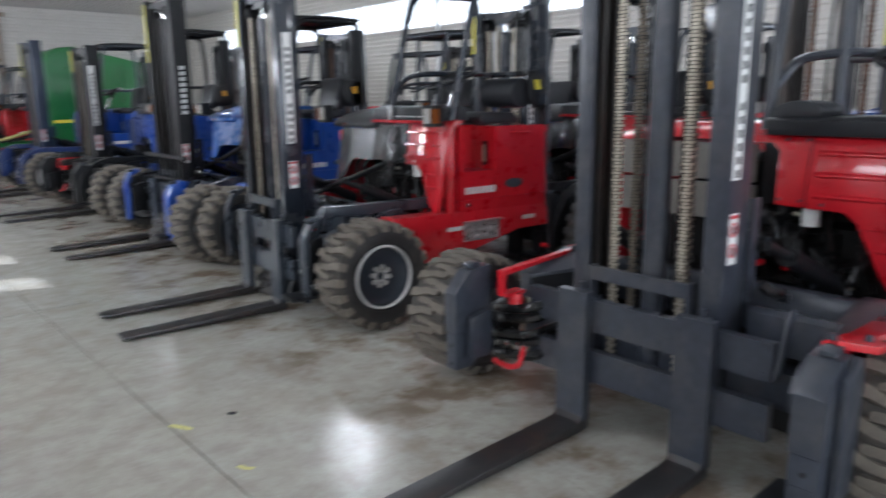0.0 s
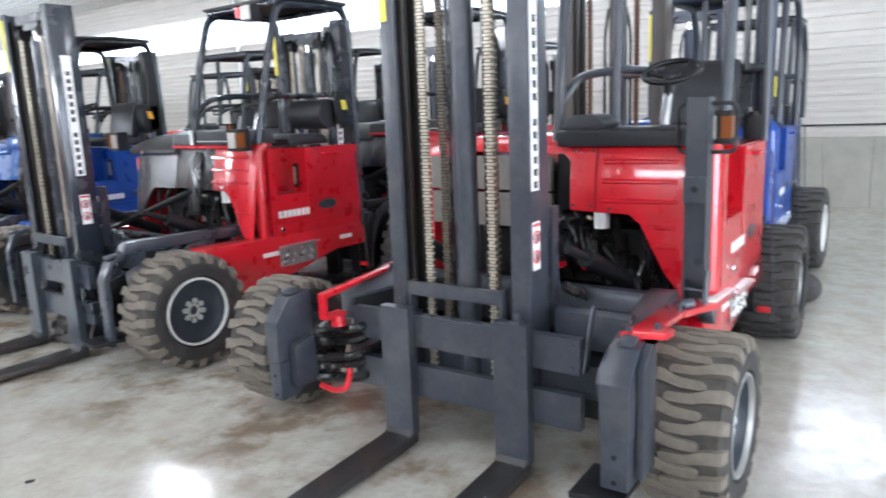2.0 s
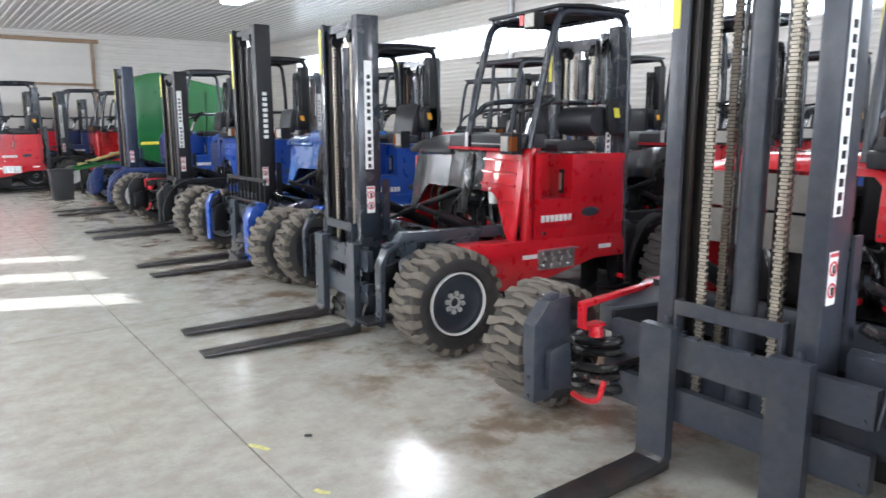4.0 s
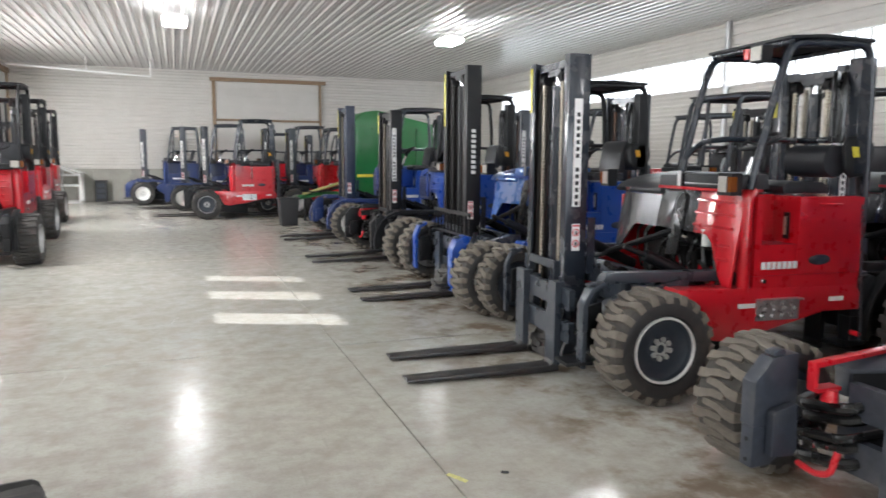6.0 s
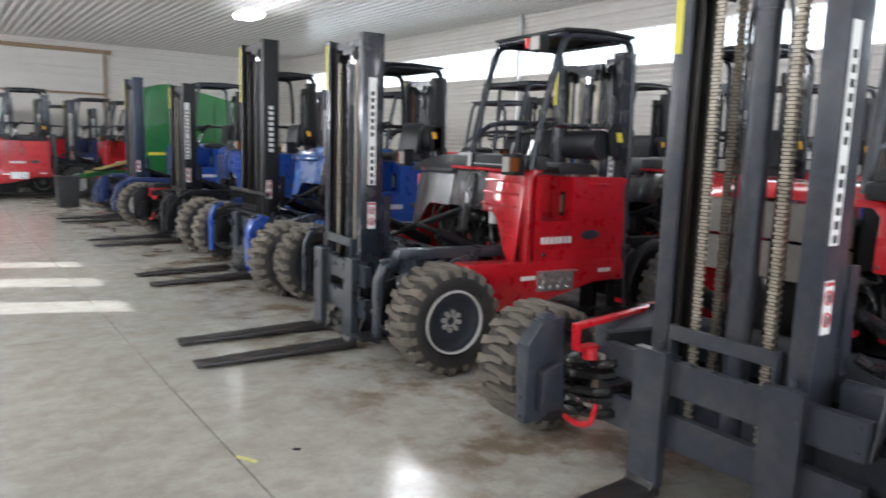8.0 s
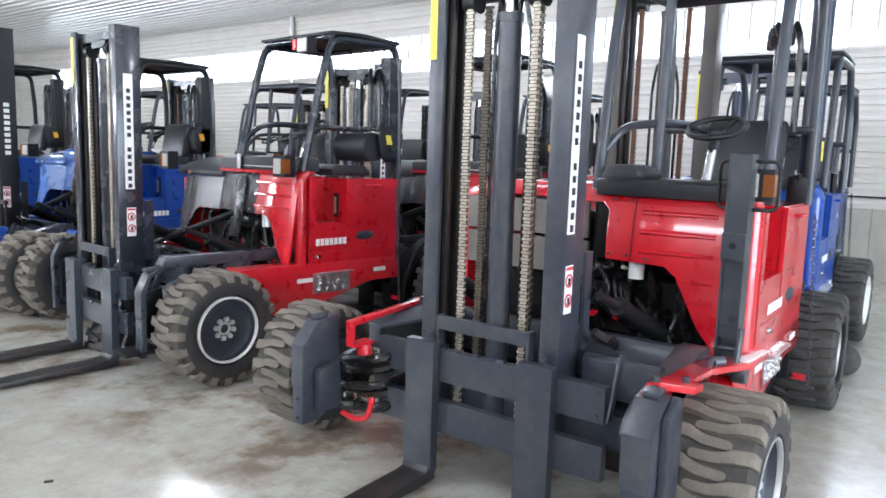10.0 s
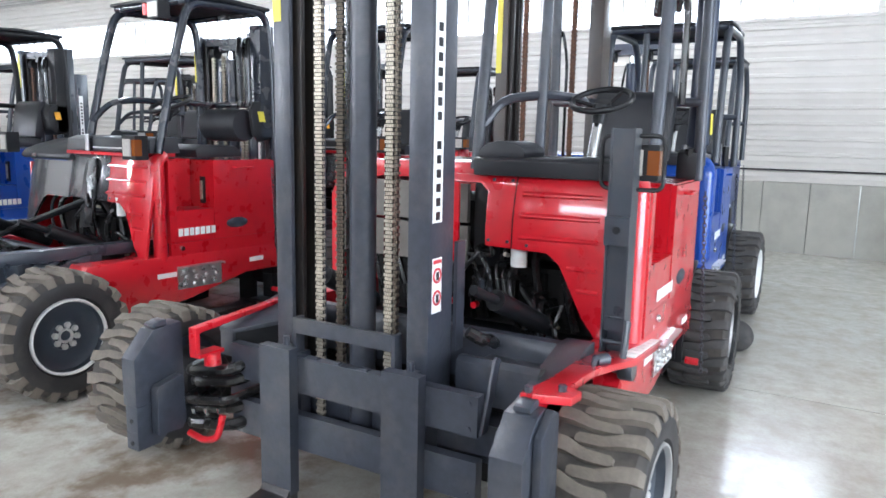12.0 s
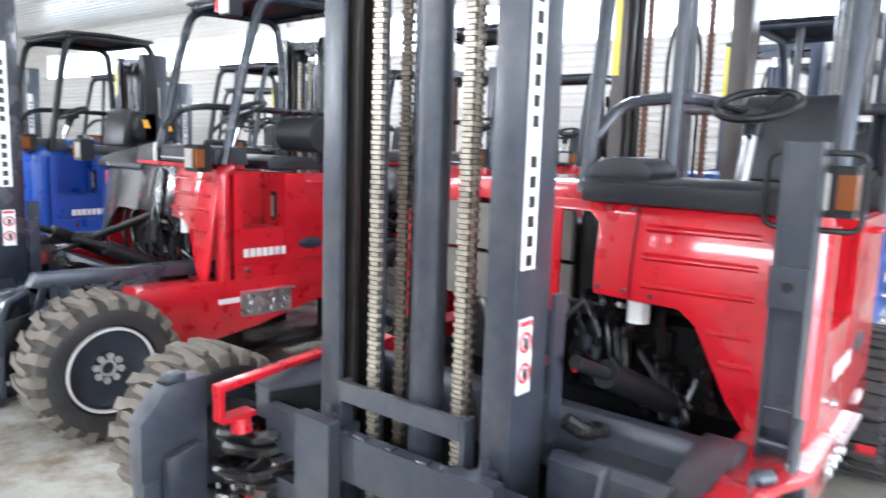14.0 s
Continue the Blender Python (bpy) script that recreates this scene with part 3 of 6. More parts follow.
def wheel(parent, x, y, z, k, turn=0.0, size=1.0, side=-1):
    """A wheel: the tyre, with rim, flange and hub under it. side: which way the dished face looks."""
    m = pose(x, y, z, 0, 0, 0 if side < 0 else 180) @ pose(0, 0, 0, 0, turn, 0) @ Matrix.Diagonal((size, size, size, 1))
    loose = k.get("lugs", False)
    tyre = new("wheel", cached(("tyre", k["tread"].name), lambda: tyre_mesh(k["tread"])))
    tyre.parent, tyre.matrix_basis = parent, m
    if not loose:
        o = new("tread", cached(("tread", k["tread"].name), lambda: tread_mesh(k["tread"])))
        o.parent = tyre
        tagged(o, kind="stuff")
    for i in range(40 if loose else 0):
        s = -1 if i % 2 else 1
        o = new("lug", cached(("lug", s, k["tread"].name), lambda: lug_mesh(s, k["tread"])))
        o.parent, o.matrix_basis = tyre, Matrix.Rotation(-2 * math.pi * i / 40, 4, "Y")
    for name, key, make in (("rim", k["rim"], rim_mesh), ("flange", k["flange"], flange_mesh), ("hub", k["hub"], hub_mesh)):
        o = new(name, cached((name, key.name), lambda: make(key)))
        o.parent = tyre
    if k.get("nuts"):
        o.data = cached(("bare hub", k["hub"].name), lambda: hub_mesh(k["hub"], False))
        for i in range(8):
            a = 2 * math.pi * i / 8
            o = new("wheel_nut", cached(("nut", k["hub"].name), lambda: nut_mesh(k["hub"])))
            o.parent, o.matrix_basis = tyre, pose(0.067 * math.cos(a), 0, 0.067 * math.sin(a))
    return tyre


def chain_mesh(z0, z1, mat):
    """A leaf chain: rows of plates on pins, upright, facing -x."""
    bm = blob()
    pitch, z, i = 0.0158, z0, 0
    while z < z1:
        for y in (-0.0168, -0.0056, 0.0056, 0.0168) if i % 2 else (-0.0112, 0.0, 0.0112):
            c = z + pitch / 2
            prism(bm, [(-0.010, c - 0.0060), (0.010, c - 0.0060), (0.010, c + 0.0060), (-0.010, c + 0.0060)], "y", y - 0.0040, y + 0.0040)
        z += pitch
        i += 1
    return mesh_of("lift_chain", bm, mat)


def link_chain(points, size=0.034):
    """A hanging link chain along a line of points."""
    bm = blob()
    pts = [Vector(p) for p in points]
    total = sum((b - a).length for a, b in zip(pts, pts[1:]))
    n = int(total / (size * 0.74))
    d = 0.0
    for i in range(n):
        want, acc = (i + 0.5) * total / n, 0.0
        for a, b in zip(pts, pts[1:]):
            seg = (b - a).length
            if acc + seg >= want:
                c, way = a.lerp(b, (want - acc) / seg), (b - a).normalized()
                break
            acc += seg
        side = way.orthogonal().normalized()
        side = Matrix.Rotation(radians(90 * (i % 2) + 30), 3, way) @ side
        loop = []
        for q in range(8):
            ang = 2 * math.pi * q / 8
            loop.append(c + way * (size * 0.5 * math.cos(ang)) + side * (size * 0.32 * math.sin(ang)))
        normal = way.cross(side)
        rr = size * 0.11
        rings = []
        for q in range(8):
            out = (loop[q] - c).normalized()
            rings.append([bm.verts.new(loop[q] + rr * (math.cos(w) * out + math.sin(w) * normal)) for w in (0, 1.571, 3.142, 4.712)])
        for q in range(8):
            a4, b4 = rings[q], rings[(q + 1) % 8]
            for w in range(4):
                bm.faces.new((a4[w], a4[(w + 1) % 4], b4[(w + 1) % 4], b4[w]))
    bmesh.ops.recalc_face_normals(bm, faces=bm.faces[:])
    return bm


def mark(x, y, z, wide, high, mat, parent):
    """A plain bar in place of a letter, on a face that looks to -y."""
    def make():
        bm = blob()
        box(bm, -wide / 2, wide / 2, -0.001, 0.001, -high / 2, high / 2)
        return mesh_of("mark", bm, mat)
    o = new("mark", cached(("mark", wide, high, mat.name), make))
    o.parent, o.matrix_basis = parent, pose(x, y, z)
    return o


def forklift(name, k, label):
    root = new(name)
    tagged(root, label, "forklift")
    body, leg, mast = k["body"], k["leg"], k["mast"]
    frame_paint = k.get("frame", leg)

    # wheels: two in front, one behind
    wf, near, far = k.get("wheel_x", 0.0), k.get("near", -1.17), k.get("far", 1.22)
    big = k.get("wheel_size", 1.0)
    wheel(root, wf, near, R_TYRE * big, k, turn=10, size=big, side=-1)
    fx, fy = k.get("far_shift", (0.0, 0.0))
    wheel(root, wf + fx, far + fy, R_TYRE * big, k, turn=37, size=big, side=1)
    wheel(root, 1.75, 0.0, 0.34, dict(k, tread=RUBBER_DARK, lugs=False), turn=20, size=0.85, side=-1)

    # legs of the straddle frame with their guards in front of the wheels
    for s, g0, g1, hub_y in ((-1, 0.925, 1.03, near), (1, 0.785, 0.86, far)):
        gx, gy = k.get("far_guard", (fx, fy)) if s > 0 else k.get("near_shift", (0.0, 0.0))
        g1 += k.get("guard_w", 0.0)
        done = set(root.children) if gx or gy else None
        y0, y1 = sorted((s * g0, s * g1))
        back = -0.315 if s > 0 else -0.385
        slim = k.get("slim", False)
        bm = blob()
        if k.get("full_guard") and s < 0:
            prism(bm, [(-0.505, 0.472), (-0.505, 0.66), (-0.45, 0.775), (-0.34, 0.83), (-0.27, 0.81), (-0.33, 0.70), (-0.37, 0.472)], "y", y0 + 0.01, y1)
        elif slim:
            prism(bm, [(-0.505, 0.472), (-0.505, 0.66), (-0.45, 0.775), (-0.34, 0.83), (-0.33, 0.80), (-0.425, 0.75), (-0.465, 0.65), (-0.465, 0.472)], "y", y0 + 0.01, y1)
        else:
            prism(bm, [(-0.57, 0.47), (-0.57, 0.68), (-0.47, 0.79), (back - 0.005, 0.80), (back, 0.47)], "y", y0 - 0.004, y1 + 0.004)
        guard = part("leg_guard", bm, leg, root, "painted steel guard before the wheel", 0.003)
        bm = blob()
        prism(bm, [(-0.46, 0.795), (-0.46, 0.812), (-0.42, 0.822), (-0.39, 0.822), (-0.39, 0.795)], "y", (y0 + y1) / 2 - 0.03, (y0 + y1) / 2 + 0.03)
        part("pivot", bm, STEEL, guard, bevel=0.004)
        bm = blob()
        if slim:
            prism(bm, [(-0.503, 0.20), (-0.503, 0.468), (-0.467, 0.468), (-0.467, 0.20)], "y", y0 + 0.012, y1 - 0.002)
        else:
            prism(bm, [(-0.565, 0.27), (-0.565, 0.467), (back - 0.004, 0.467), (back - 0.004, 0.38), (-0.45, 0.27)], "y", y0, y1)
        lower = part("guard_foot", bm, leg, root, bevel=0.005)
        for z in (0.30, 0.40):
            bm = blob()
            fo = 0.062 if slim else 0.0
            tube(bm, [(-0.567 + fo, (y0 + y1) / 2, z), (-0.56 + fo, (y0 + y1) / 2, z)], 0.011, 10)
            part("bolt", bm, BLACK, lower)
        bm = blob()
        box(bm, -0.5675 + fo, -0.5640 + fo, y0 + 0.014, y1 - 0.004, 0.345, 0.352)
        part("weld", bm, leg, lower)
        inner = s * (g0 - 0.010)
        bm = blob()
        if slim:
            prism(bm, [(-0.46, 0.30), (-0.46, 0.62), (-0.30, 0.66), (-0.28, 0.32)], "y", *sorted((inner, inner - s * 0.03)))
            part("web_plate", bm, BLACK, root, bevel=0.003)
        elif s > 0:
            prism(bm, [(-0.50, 0.335), (-0.50, 0.535), (-0.488, 0.552), (-0.365, 0.575), (-0.35, 0.36), (-0.375, 0.325)], "y", inner - 0.045, inner)
            part("lamp_box", bm, leg, root, bevel=0.003)
        else:
            prism(bm, [(-0.50, 0.30), (-0.50, 0.74), (-0.40, 0.80), (-0.36, 0.78), (-0.36, 0.30)], "y", -1.066, -1.037)
            part("guard_cheek", bm, leg, root, bevel=0.003)
        if s < 0:
            bm = blob()
            prism(bm, [(-0.62, 0.225), (-0.40, 0.225), (-0.36, 0.25), (-0.62, 0.25)], "y", -1.02, -0.82)
            part("skid_plate", bm, BLACK, root, bevel=0.004)
            if slim:
                root.children[-1].matrix_basis = pose(0.06, 0.0, 0.0)
            if k.get("post"):
                # flat painted plate that slopes from the guard back past the tyre to the cab
                lean = Matrix.Translation((-0.40, 0, 0.82)) @ Matrix.Rotation(math.atan(0.105), 4, "Y") @ Matrix.Translation((0.40, 0, -0.82))
                bm = blob()
                prism(bm, [(-0.40, -0.985), (-0.35, -1.10), (-0.25, -1.10), (-0.22, -1.045), (0.10, -1.03), (0.28, -1.06), (0.42, -1.10), (1.0, -1.08), (1.0, -0.90), (0.40, -0.90), (-0.20, -0.955)], "z", 0.81, 0.838)
                bmesh.ops.transform(bm, matrix=lean, verts=bm.verts[:])
                plate = part("wing_plate", bm, k["arm"], root, "flat painted plate beside the tyre", 0.004)
                bm = blob()
                prism(bm, [(-0.30, 0.55), (-0.30, 0.795), (0.60, 0.70), (0.60, 0.55)], "y", -0.925, -0.90)
                part("wing_web", bm, k["arm"], root, bevel=0.004)
                for i in range(7):
                    bm = blob()
                    box(bm, 0.44 + 0.075 * i, 0.505 + 0.075 * i, -1.09 + 0.003 * i, -1.025, 0.839, 0.845)
                    bmesh.ops.transform(bm, matrix=lean, verts=bm.verts[:])
                    part("tread_strip", bm, PAPER, plate, "pale worn grip strip", 0.002)
                bm = blob()
                tube(bm, bend([(0.18, -1.00, 0.765), (0.18, -1.00, 0.80), (0.26, -1.03, 0.80), (0.26, -1.03, 0.755)], 0.02), 0.012, 8)
                tube(bm, [(0.20, -1.0, 0.79), (0.25, -1.03, 0.79)], 0.024, 10)
                part("tie_eye", bm, STEEL, plate)
                for px, py in ((-0.37, -0.96), (-0.30, -1.05)):
                    bm = blob()
                    tube(bm, [(px, py, 0.83), (px, py, 0.852)], 0.014, 6)
                    part("bolt", bm, STEEL, plate)
        # bracket, king pin and lower arm behind the guard, with hoses between
        if s > 0:
            bm = blob()
            prism(bm, [(-0.34, 0.66), (-0.34, 0.785), (0.10, 0.812), (0.60, 0.842), (0.60, 0.824), (0.10, 0.790), (-0.315, 0.758), (-0.315, 0.66)], "y", 0.668, 0.714)
            arm = part("upper_arm", bm, k["arm"], root, bevel=0.005)
            bm = blob()
            prism(bm, [(-0.34, 0.65), (-0.34, 0.668), (-0.20, 0.668), (-0.20, 0.65)], "y", 0.645, 0.71)
            tube(bm, [(-0.26, 0.655, 0.605), (-0.26, 0.655, 0.66)], [0.040, 0.035], 16)
            part("king_pin", bm, k["arm"], arm)
            bm = blob()
            tube(bm, bend([(-0.33, 0.74, 0.285), (-0.34, 0.63, 0.275), (-0.33, 0.56, 0.30), (-0.30, 0.555, 0.40)], 0.05, 5), 0.016, 8)
            part("lower_arm", bm, k["arm"], arm)
            bm = blob()
            prism(bm, [(0.08, 0.24), (0.08, 0.50), (0.75, 0.60), (0.95, 0.55), (0.95, 0.36), (0.20, 0.22)], "y", 0.66, 0.80)
            part("leg_beam", bm, BLACK, root, bevel=0.01)
            for z, q, dx, rise in ((0.565, 0.026, 0.0, 0.05), (0.505, 0.030, 0.03, 0.06), (0.43, 0.022, -0.02, 0.03), (0.375, 0.030, 0.04, 0.05), (0.31, 0.028, 0.0, 0.02)):
                bm = blob()
                tube(bm, bend([(-0.02 + dx, 0.95, z - 0.05), (-0.24 + dx, 0.84, z - 0.03), (-0.22 + dx, 0.58, z + 0.3 * rise), (0.05, 0.50, z + rise + 0.03), (0.6, 0.56, z + 0.03)], 0.05), q, 8)
                part("hose", bm, HOSE, root)
            for j in range(3):
                bm = blob()
                tube(bm, [(-0.27 + 0.03 * j, 0.78 - 0.05 * j, 0.35), (-0.275 + 0.03 * j, 0.78 - 0.05 * j, 0.375)], 0.010, 8)
                part("hose_fitting", bm, CHROME, root)
        else:
            bm = blob()
            prism(bm, [(0.42, 0.80), (0.30, 0.80), (-0.20, 0.665), (-0.27, 0.62), (-0.30, 0.56), (-0.27, 0.49), (-0.12, 0.46), (0.42, 0.50)], "y", -0.925, -0.80)
            part("leg_beam", bm, frame_paint, root, bevel=0.006)
        bm = blob()
        h = hub_y - s * 0.22
        lathe(bm, [(0, -0.12), (0.10, -0.12), (0.14, -0.09), (0.15, 0.0), (0.14, 0.09), (0.10, 0.12), (0, 0.12)], 20, (wf, h, R_TYRE))
        part("wheel_motor", bm, BLACK, root)
        # the rail beside the wheel and the bent arch that joins it to the guard
        r0, r1 = sorted((s * (g0 - 0.02), s * (g0 - 0.12)))
        if k.get("rail", True):
            bm = blob()
            prism(bm, [(-0.30, 0.80), (-0.26, 0.87), (0.88, 0.85), (0.92, 0.80), (0.92, 0.77), (-0.26, 0.79)], "y", r0, r1)
            part("side_rail", bm, leg, root, bevel=0.008)
            bm = blob()
            box(bm, 0.86, 0.98, r0 - 0.02, r1 + 0.02, 0.72, 0.93)
            part("rail_stop", bm, leg, root, bevel=0.016)
        if k.get("rail", True) and not slim:
            bm = blob()
            out = [(wf + 0.475 * math.cos(a), R_TYRE + 0.475 * math.sin(a)) for a in np.linspace(radians(195), radians(98), 12)]
            inn = [(wf + 0.445 * math.cos(a), R_TYRE + 0.445 * math.sin(a)) for a in np.linspace(radians(98), radians(195), 12)]
            prism(bm, out + inn, "y", *sorted((s * (g1 - 0.02), s * (g1 + 0.075))))
            part("arch", bm, leg, root, bevel=0.005)
        if done is not None:
            for o in set(root.children) - done:
                o.matrix_basis = pose(gx, gy, 0) @ o.matrix_basis

    # cross frame under the mast and platform behind it
    bm = blob()
    box(bm, -0.02, 0.12, -0.80, 0.80, 0.36, 0.52)
    part("axle_beam", bm, frame_paint, root, bevel=0.012)
    bm = blob()
    prism(bm, [(0.33, 0.56), (0.33, 0.74), (0.35, 0.785), (0.41, 0.785), (0.43, 0.75), (0.43, 0.56)], "y", -0.80, 0.80)
    part("rear_beam", bm, frame_paint, root, bevel=0.006)
    bm = blob()
    prism(bm, [(0.02, 0.58), (0.02, 0.745), (0.05, 0.765), (0.09, 0.755), (0.13, 0.69), (0.33, 0.69), (0.33, 0.58)], "y", -0.80, -0.44)
    part("platform", bm, frame_paint, root, "open steel trough beside the mast", 0.005)
    def slope(bm):
        for v in bm.verts:
            v.co.z += 0.22 * (v.co.x + 0.13)
        return bm
    bm = blob()
    prism(bm, [(-0.13, 0.75), (-0.13, 0.66), (0.10, 0.43), (0.26, 0.43), (0.26, 0.75)], "z", 0.715, 0.735)
    prism(bm, [(-0.126, 0.748), (-0.126, 0.668), (0.256, 0.668), (0.256, 0.748)], "z", 0.60, 0.714)
    bracket = part("mast_bracket", slope(bm), frame_paint, root, "hollow painted steel bracket with a slanted mouth", 0.003)
    # black back and floor carry the shade of the hollow inside
    bm = blob()
    box(bm, 0.20, 0.22, 0.43, 0.667, 0.56, 0.84)
    part("bracket_back", bm, BLACK, bracket)
    bm = blob()
    prism(bm, [(-0.12, 0.664), (0.10, 0.432), (0.20, 0.432), (0.20, 0.664)], "z", 0.585, 0.60)
    part("bracket_floor", bm, BLACK, bracket)
    # black sheet filling the mouth stands for the shade within
    bm = blob()
    prism(bm, [(-0.112, 0.664), (0.106, 0.436), (0.114, 0.444), (-0.104, 0.672)], "z", 0.604, 0.713)
    part("bracket_mouth", slope(bm), BLACK, bracket)
    bm = blob()
    prism(bm, [(-0.17, 0.54), (-0.12, 0.54), (-0.02, 0.80), (-0.05, 0.815), (-0.07, 0.80)], "y", -0.662, -0.648)
    part("gusset", bm, frame_paint, root, bevel=0.002)
    bm = blob()
    tube(bm, bend([(0.06, -0.47, 0.86), (0.10, -0.52, 0.82), (0.20, -0.50, 0.80), (0.34, -0.46, 0.74)], 0.05), 0.026, 9)
    part("hose", bm, HOSE, root)

    # the mast slides fore and aft on the frame
    reach = pose(k.get("mast_x", 0.0), 0, 0)

    def mpart(name, bm, mat, parent, label="", bevel=0.0):
        return part(name, bm, mat, parent, label, bevel, reach if parent is root else None)

    # mast: outer and inner rails, cross bars, ram and chains
    MT = k.get("high", 2.52)
    for s in (-1, 1):
        bm = blob()
        fl = 0.312 if s > 0 else 0.285
        side_y = 0.40 if s > 0 else 0.384
        prism(bm, [(-0.06, s * fl), (-0.035, s * fl), (-0.025, s * 0.37), (0.09, s * 0.37), (0.09, s * 0.275), (0.13, s * 0.275), (0.13, s * side_y), (-0.06, s * side_y)], "z", 0.28, MT)
        rail = mpart("outer_rail", bm, mast, root, bevel=0.006)
        bm = blob()
        prism(bm, [(-0.016, s * 0.285), (0.008, s * 0.285), (0.008, s * 0.34), (0.062, s * 0.34), (0.062, s * 0.285), (0.086, s * 0.285), (0.086, s * 0.365), (-0.016, s * 0.365)],
              "z", 0.30, MT - 0.05)
        mpart("inner_rail", bm, GREASE, root, "dark greasy inner rail", 0.004)
        # warning label and name strip on the outer face, plain bars in place of lettering
        if s < 0:
            face, ddx = -0.384, k.get("decal_x", 0.0)
            slide = pose(ddx, 0, 0)
            if k["strip"] == "long":
                bm = blob()
                box(bm, -0.040, 0.030, face - 0.002, face + 0.001, 1.31, 2.17)
                strip = mpart("name_strip", bm, PAPER, rail, "white strip with a column of black marks")
                strip.matrix_basis = slide
                for i in range(14):
                    if i != 7:
                        mark(-0.005, face - 0.004, 2.045 - 0.0545 * i, 0.030, 0.032, INK, strip)
            elif k["strip"] == "white":
                for i in range(9):
                    mark(0.03, face - 0.002, 2.02 - 0.062 * i, 0.055, 0.040, PAPER, rail)
            bm = blob()
            box(bm, -0.035, 0.035, face - 0.002, face + 0.001, 0.95, 1.17)
            sign = mpart("warning_label", bm, PAPER, rail, "white label with two red rings")
            sign.matrix_basis = slide
            for z in (1.10, 1.01):
                bm = blob()
                lathe(bm, [(0.022, -0.004), (0.032, -0.004), (0.032, -0.002), (0.022, -0.002), (0.022, -0.004)], 16, (0, face, z))
                mpart("ring", bm, REDINK, sign)
            bm = blob()
            box(bm, -0.03, 0.03, face - 0.004, face - 0.002, 1.148, 1.163)
            mpart("print", bm, REDINK, sign)
            for z in (1.10, 1.01):
                bm = blob()
                box(bm, -0.008, 0.010, face - 0.005, face - 0.003, z - 0.018, z + 0.014)
                mpart("print", bm, INK, sign)
        else:
            bm = blob()
            box(bm, -0.063, -0.0585, 0.355, 0.398, 2.10, MT - 0.04)
            mpart("yellow_strip", bm, YELLOW, rail, "yellow warning strip")
        # chain with its wheel
        y = 0.195 if s > 0 else -0.165
        top_z = MT - 0.18
        for dx, dy, mat in ((-0.01, 0.0, k["chain"]), (0.055, -0.06 if s > 0 else 0.02, k.get("chain_back", k["chain"])))[:1 if k["chain"] is RUST else 2]:
            o = new("lift_chain", cached(("chain", mat.name, MT), lambda: chain_mesh(0.36, MT - 0.18, mat)))
            o.parent, o.matrix_basis = root, reach @ pose(dx, y + dy, 0)
            # added dark core: blocks what shows through, so the chain's gaps look shaded
            bm = blob()
            box(bm, -0.004, 0.004, -0.0165, 0.0165, 0.36, MT - 0.19)
            part("backing", bm, GREASE, o)
        bm = blob()
        lathe(bm, [(0, -0.034), (0.052, -0.034), (0.045, -0.022), (0.045, 0.022), (0.052, 0.034), (0, 0.034)], 20, (0.01, y, MT - 0.16))
        mpart("chain_wheel", bm, BLACK, root)
    for z0, z1, x0, x1, wide in ((MT - 0.14, MT - 0.02, 0.085, 0.125, 0.365), (0.30, 0.42, 0.095, 0.128, 0.345), (MT - 0.09, MT - 0.03, -0.02, 0.08, 0.30)):
        bm = blob()
        box(bm, x0, x1, -wide, wide, z0, z1)
        mpart("cross_bar", bm, mast, root, bevel=0.006)
    bm = blob()
    tube(bm, [(0.035, 0.0, 0.32), (0.035, 0.0, MT - 0.26)], 0.056, 18)
    tube(bm, [(0.035, 0.0, MT - 0.26), (0.035, 0.0, MT - 0.22)], 0.061, 18)
    ram = mpart("lift_ram", bm, mast, root)
    bm = blob()
    tube(bm, [(0.035, 0.0, MT - 0.22), (0.035, 0.0, MT - 0.1)], 0.033, 16)
    mpart("piston_rod", bm, k["rod"], ram)
    bm = blob()
    box(bm, -0.02, 0.09, -0.13, 0.11, MT - 0.14, MT - 0.08)
    mpart("rod_head", bm, mast, ram, bevel=0.008)
    bm = blob()
    box(bm, 0.135, 0.20, -0.402, -0.385, 0.76, 1.22)
    mpart("rail_plate", bm, mast, root, bevel=0.003)
    for s, y in ((1, 0.105), (-1, -0.095)):
        bm = blob()
        tube(bm, bend([(0.07, y, 0.40), (0.07, y, 2.2), (0.05, y * 0.6, 2.42), (0.03, y * 0.3, 2.2)], 0.08), 0.011, 6)
        mpart("hose", bm, HOSE, root)

    # carriage and forks, which may be shifted to one side of the mast
    cx, cy = k.get("carriage", (0.0, 0.0))
    before = set(root.children)
    bm = blob()
    box(bm, -0.085, -0.062, -0.228, 0.270, 0.782, 0.850)
    box(bm, -0.085, -0.03, -0.246, -0.229, 0.69, 0.850)
    box(bm, -0.085, -0.03, 0.271, 0.288, 0.69, 0.850)
    mpart("chain_bar", bm, frame_paint, root, bevel=0.003)
    for name_, z0, z1 in (("upper_bar", 0.53, 0.69), ("lower_bar", 0.27, 0.43)):
        bm = blob()
        box(bm, -0.125, -0.075, *k.get("bar", (-0.645, 0.625)), z0, z1)
        mpart(name_, bm, frame_paint, root, bevel=0.005)
    b0, b1 = k.get("bar", (-0.645, 0.625))
    for y, z in ((b0 + 0.035, 0.56), (b0 + 0.035, 0.66), (b0 + 0.035, 0.30), (b1 - 0.035, 0.56), (b1 - 0.035, 0.30)):
        bm = blob()
        tube(bm, [(-0.124, y, z), (-0.131, y, z)], 0.009, 6)
        mpart("bolt", bm, frame_paint, root)
    wrnd = random.Random(3)
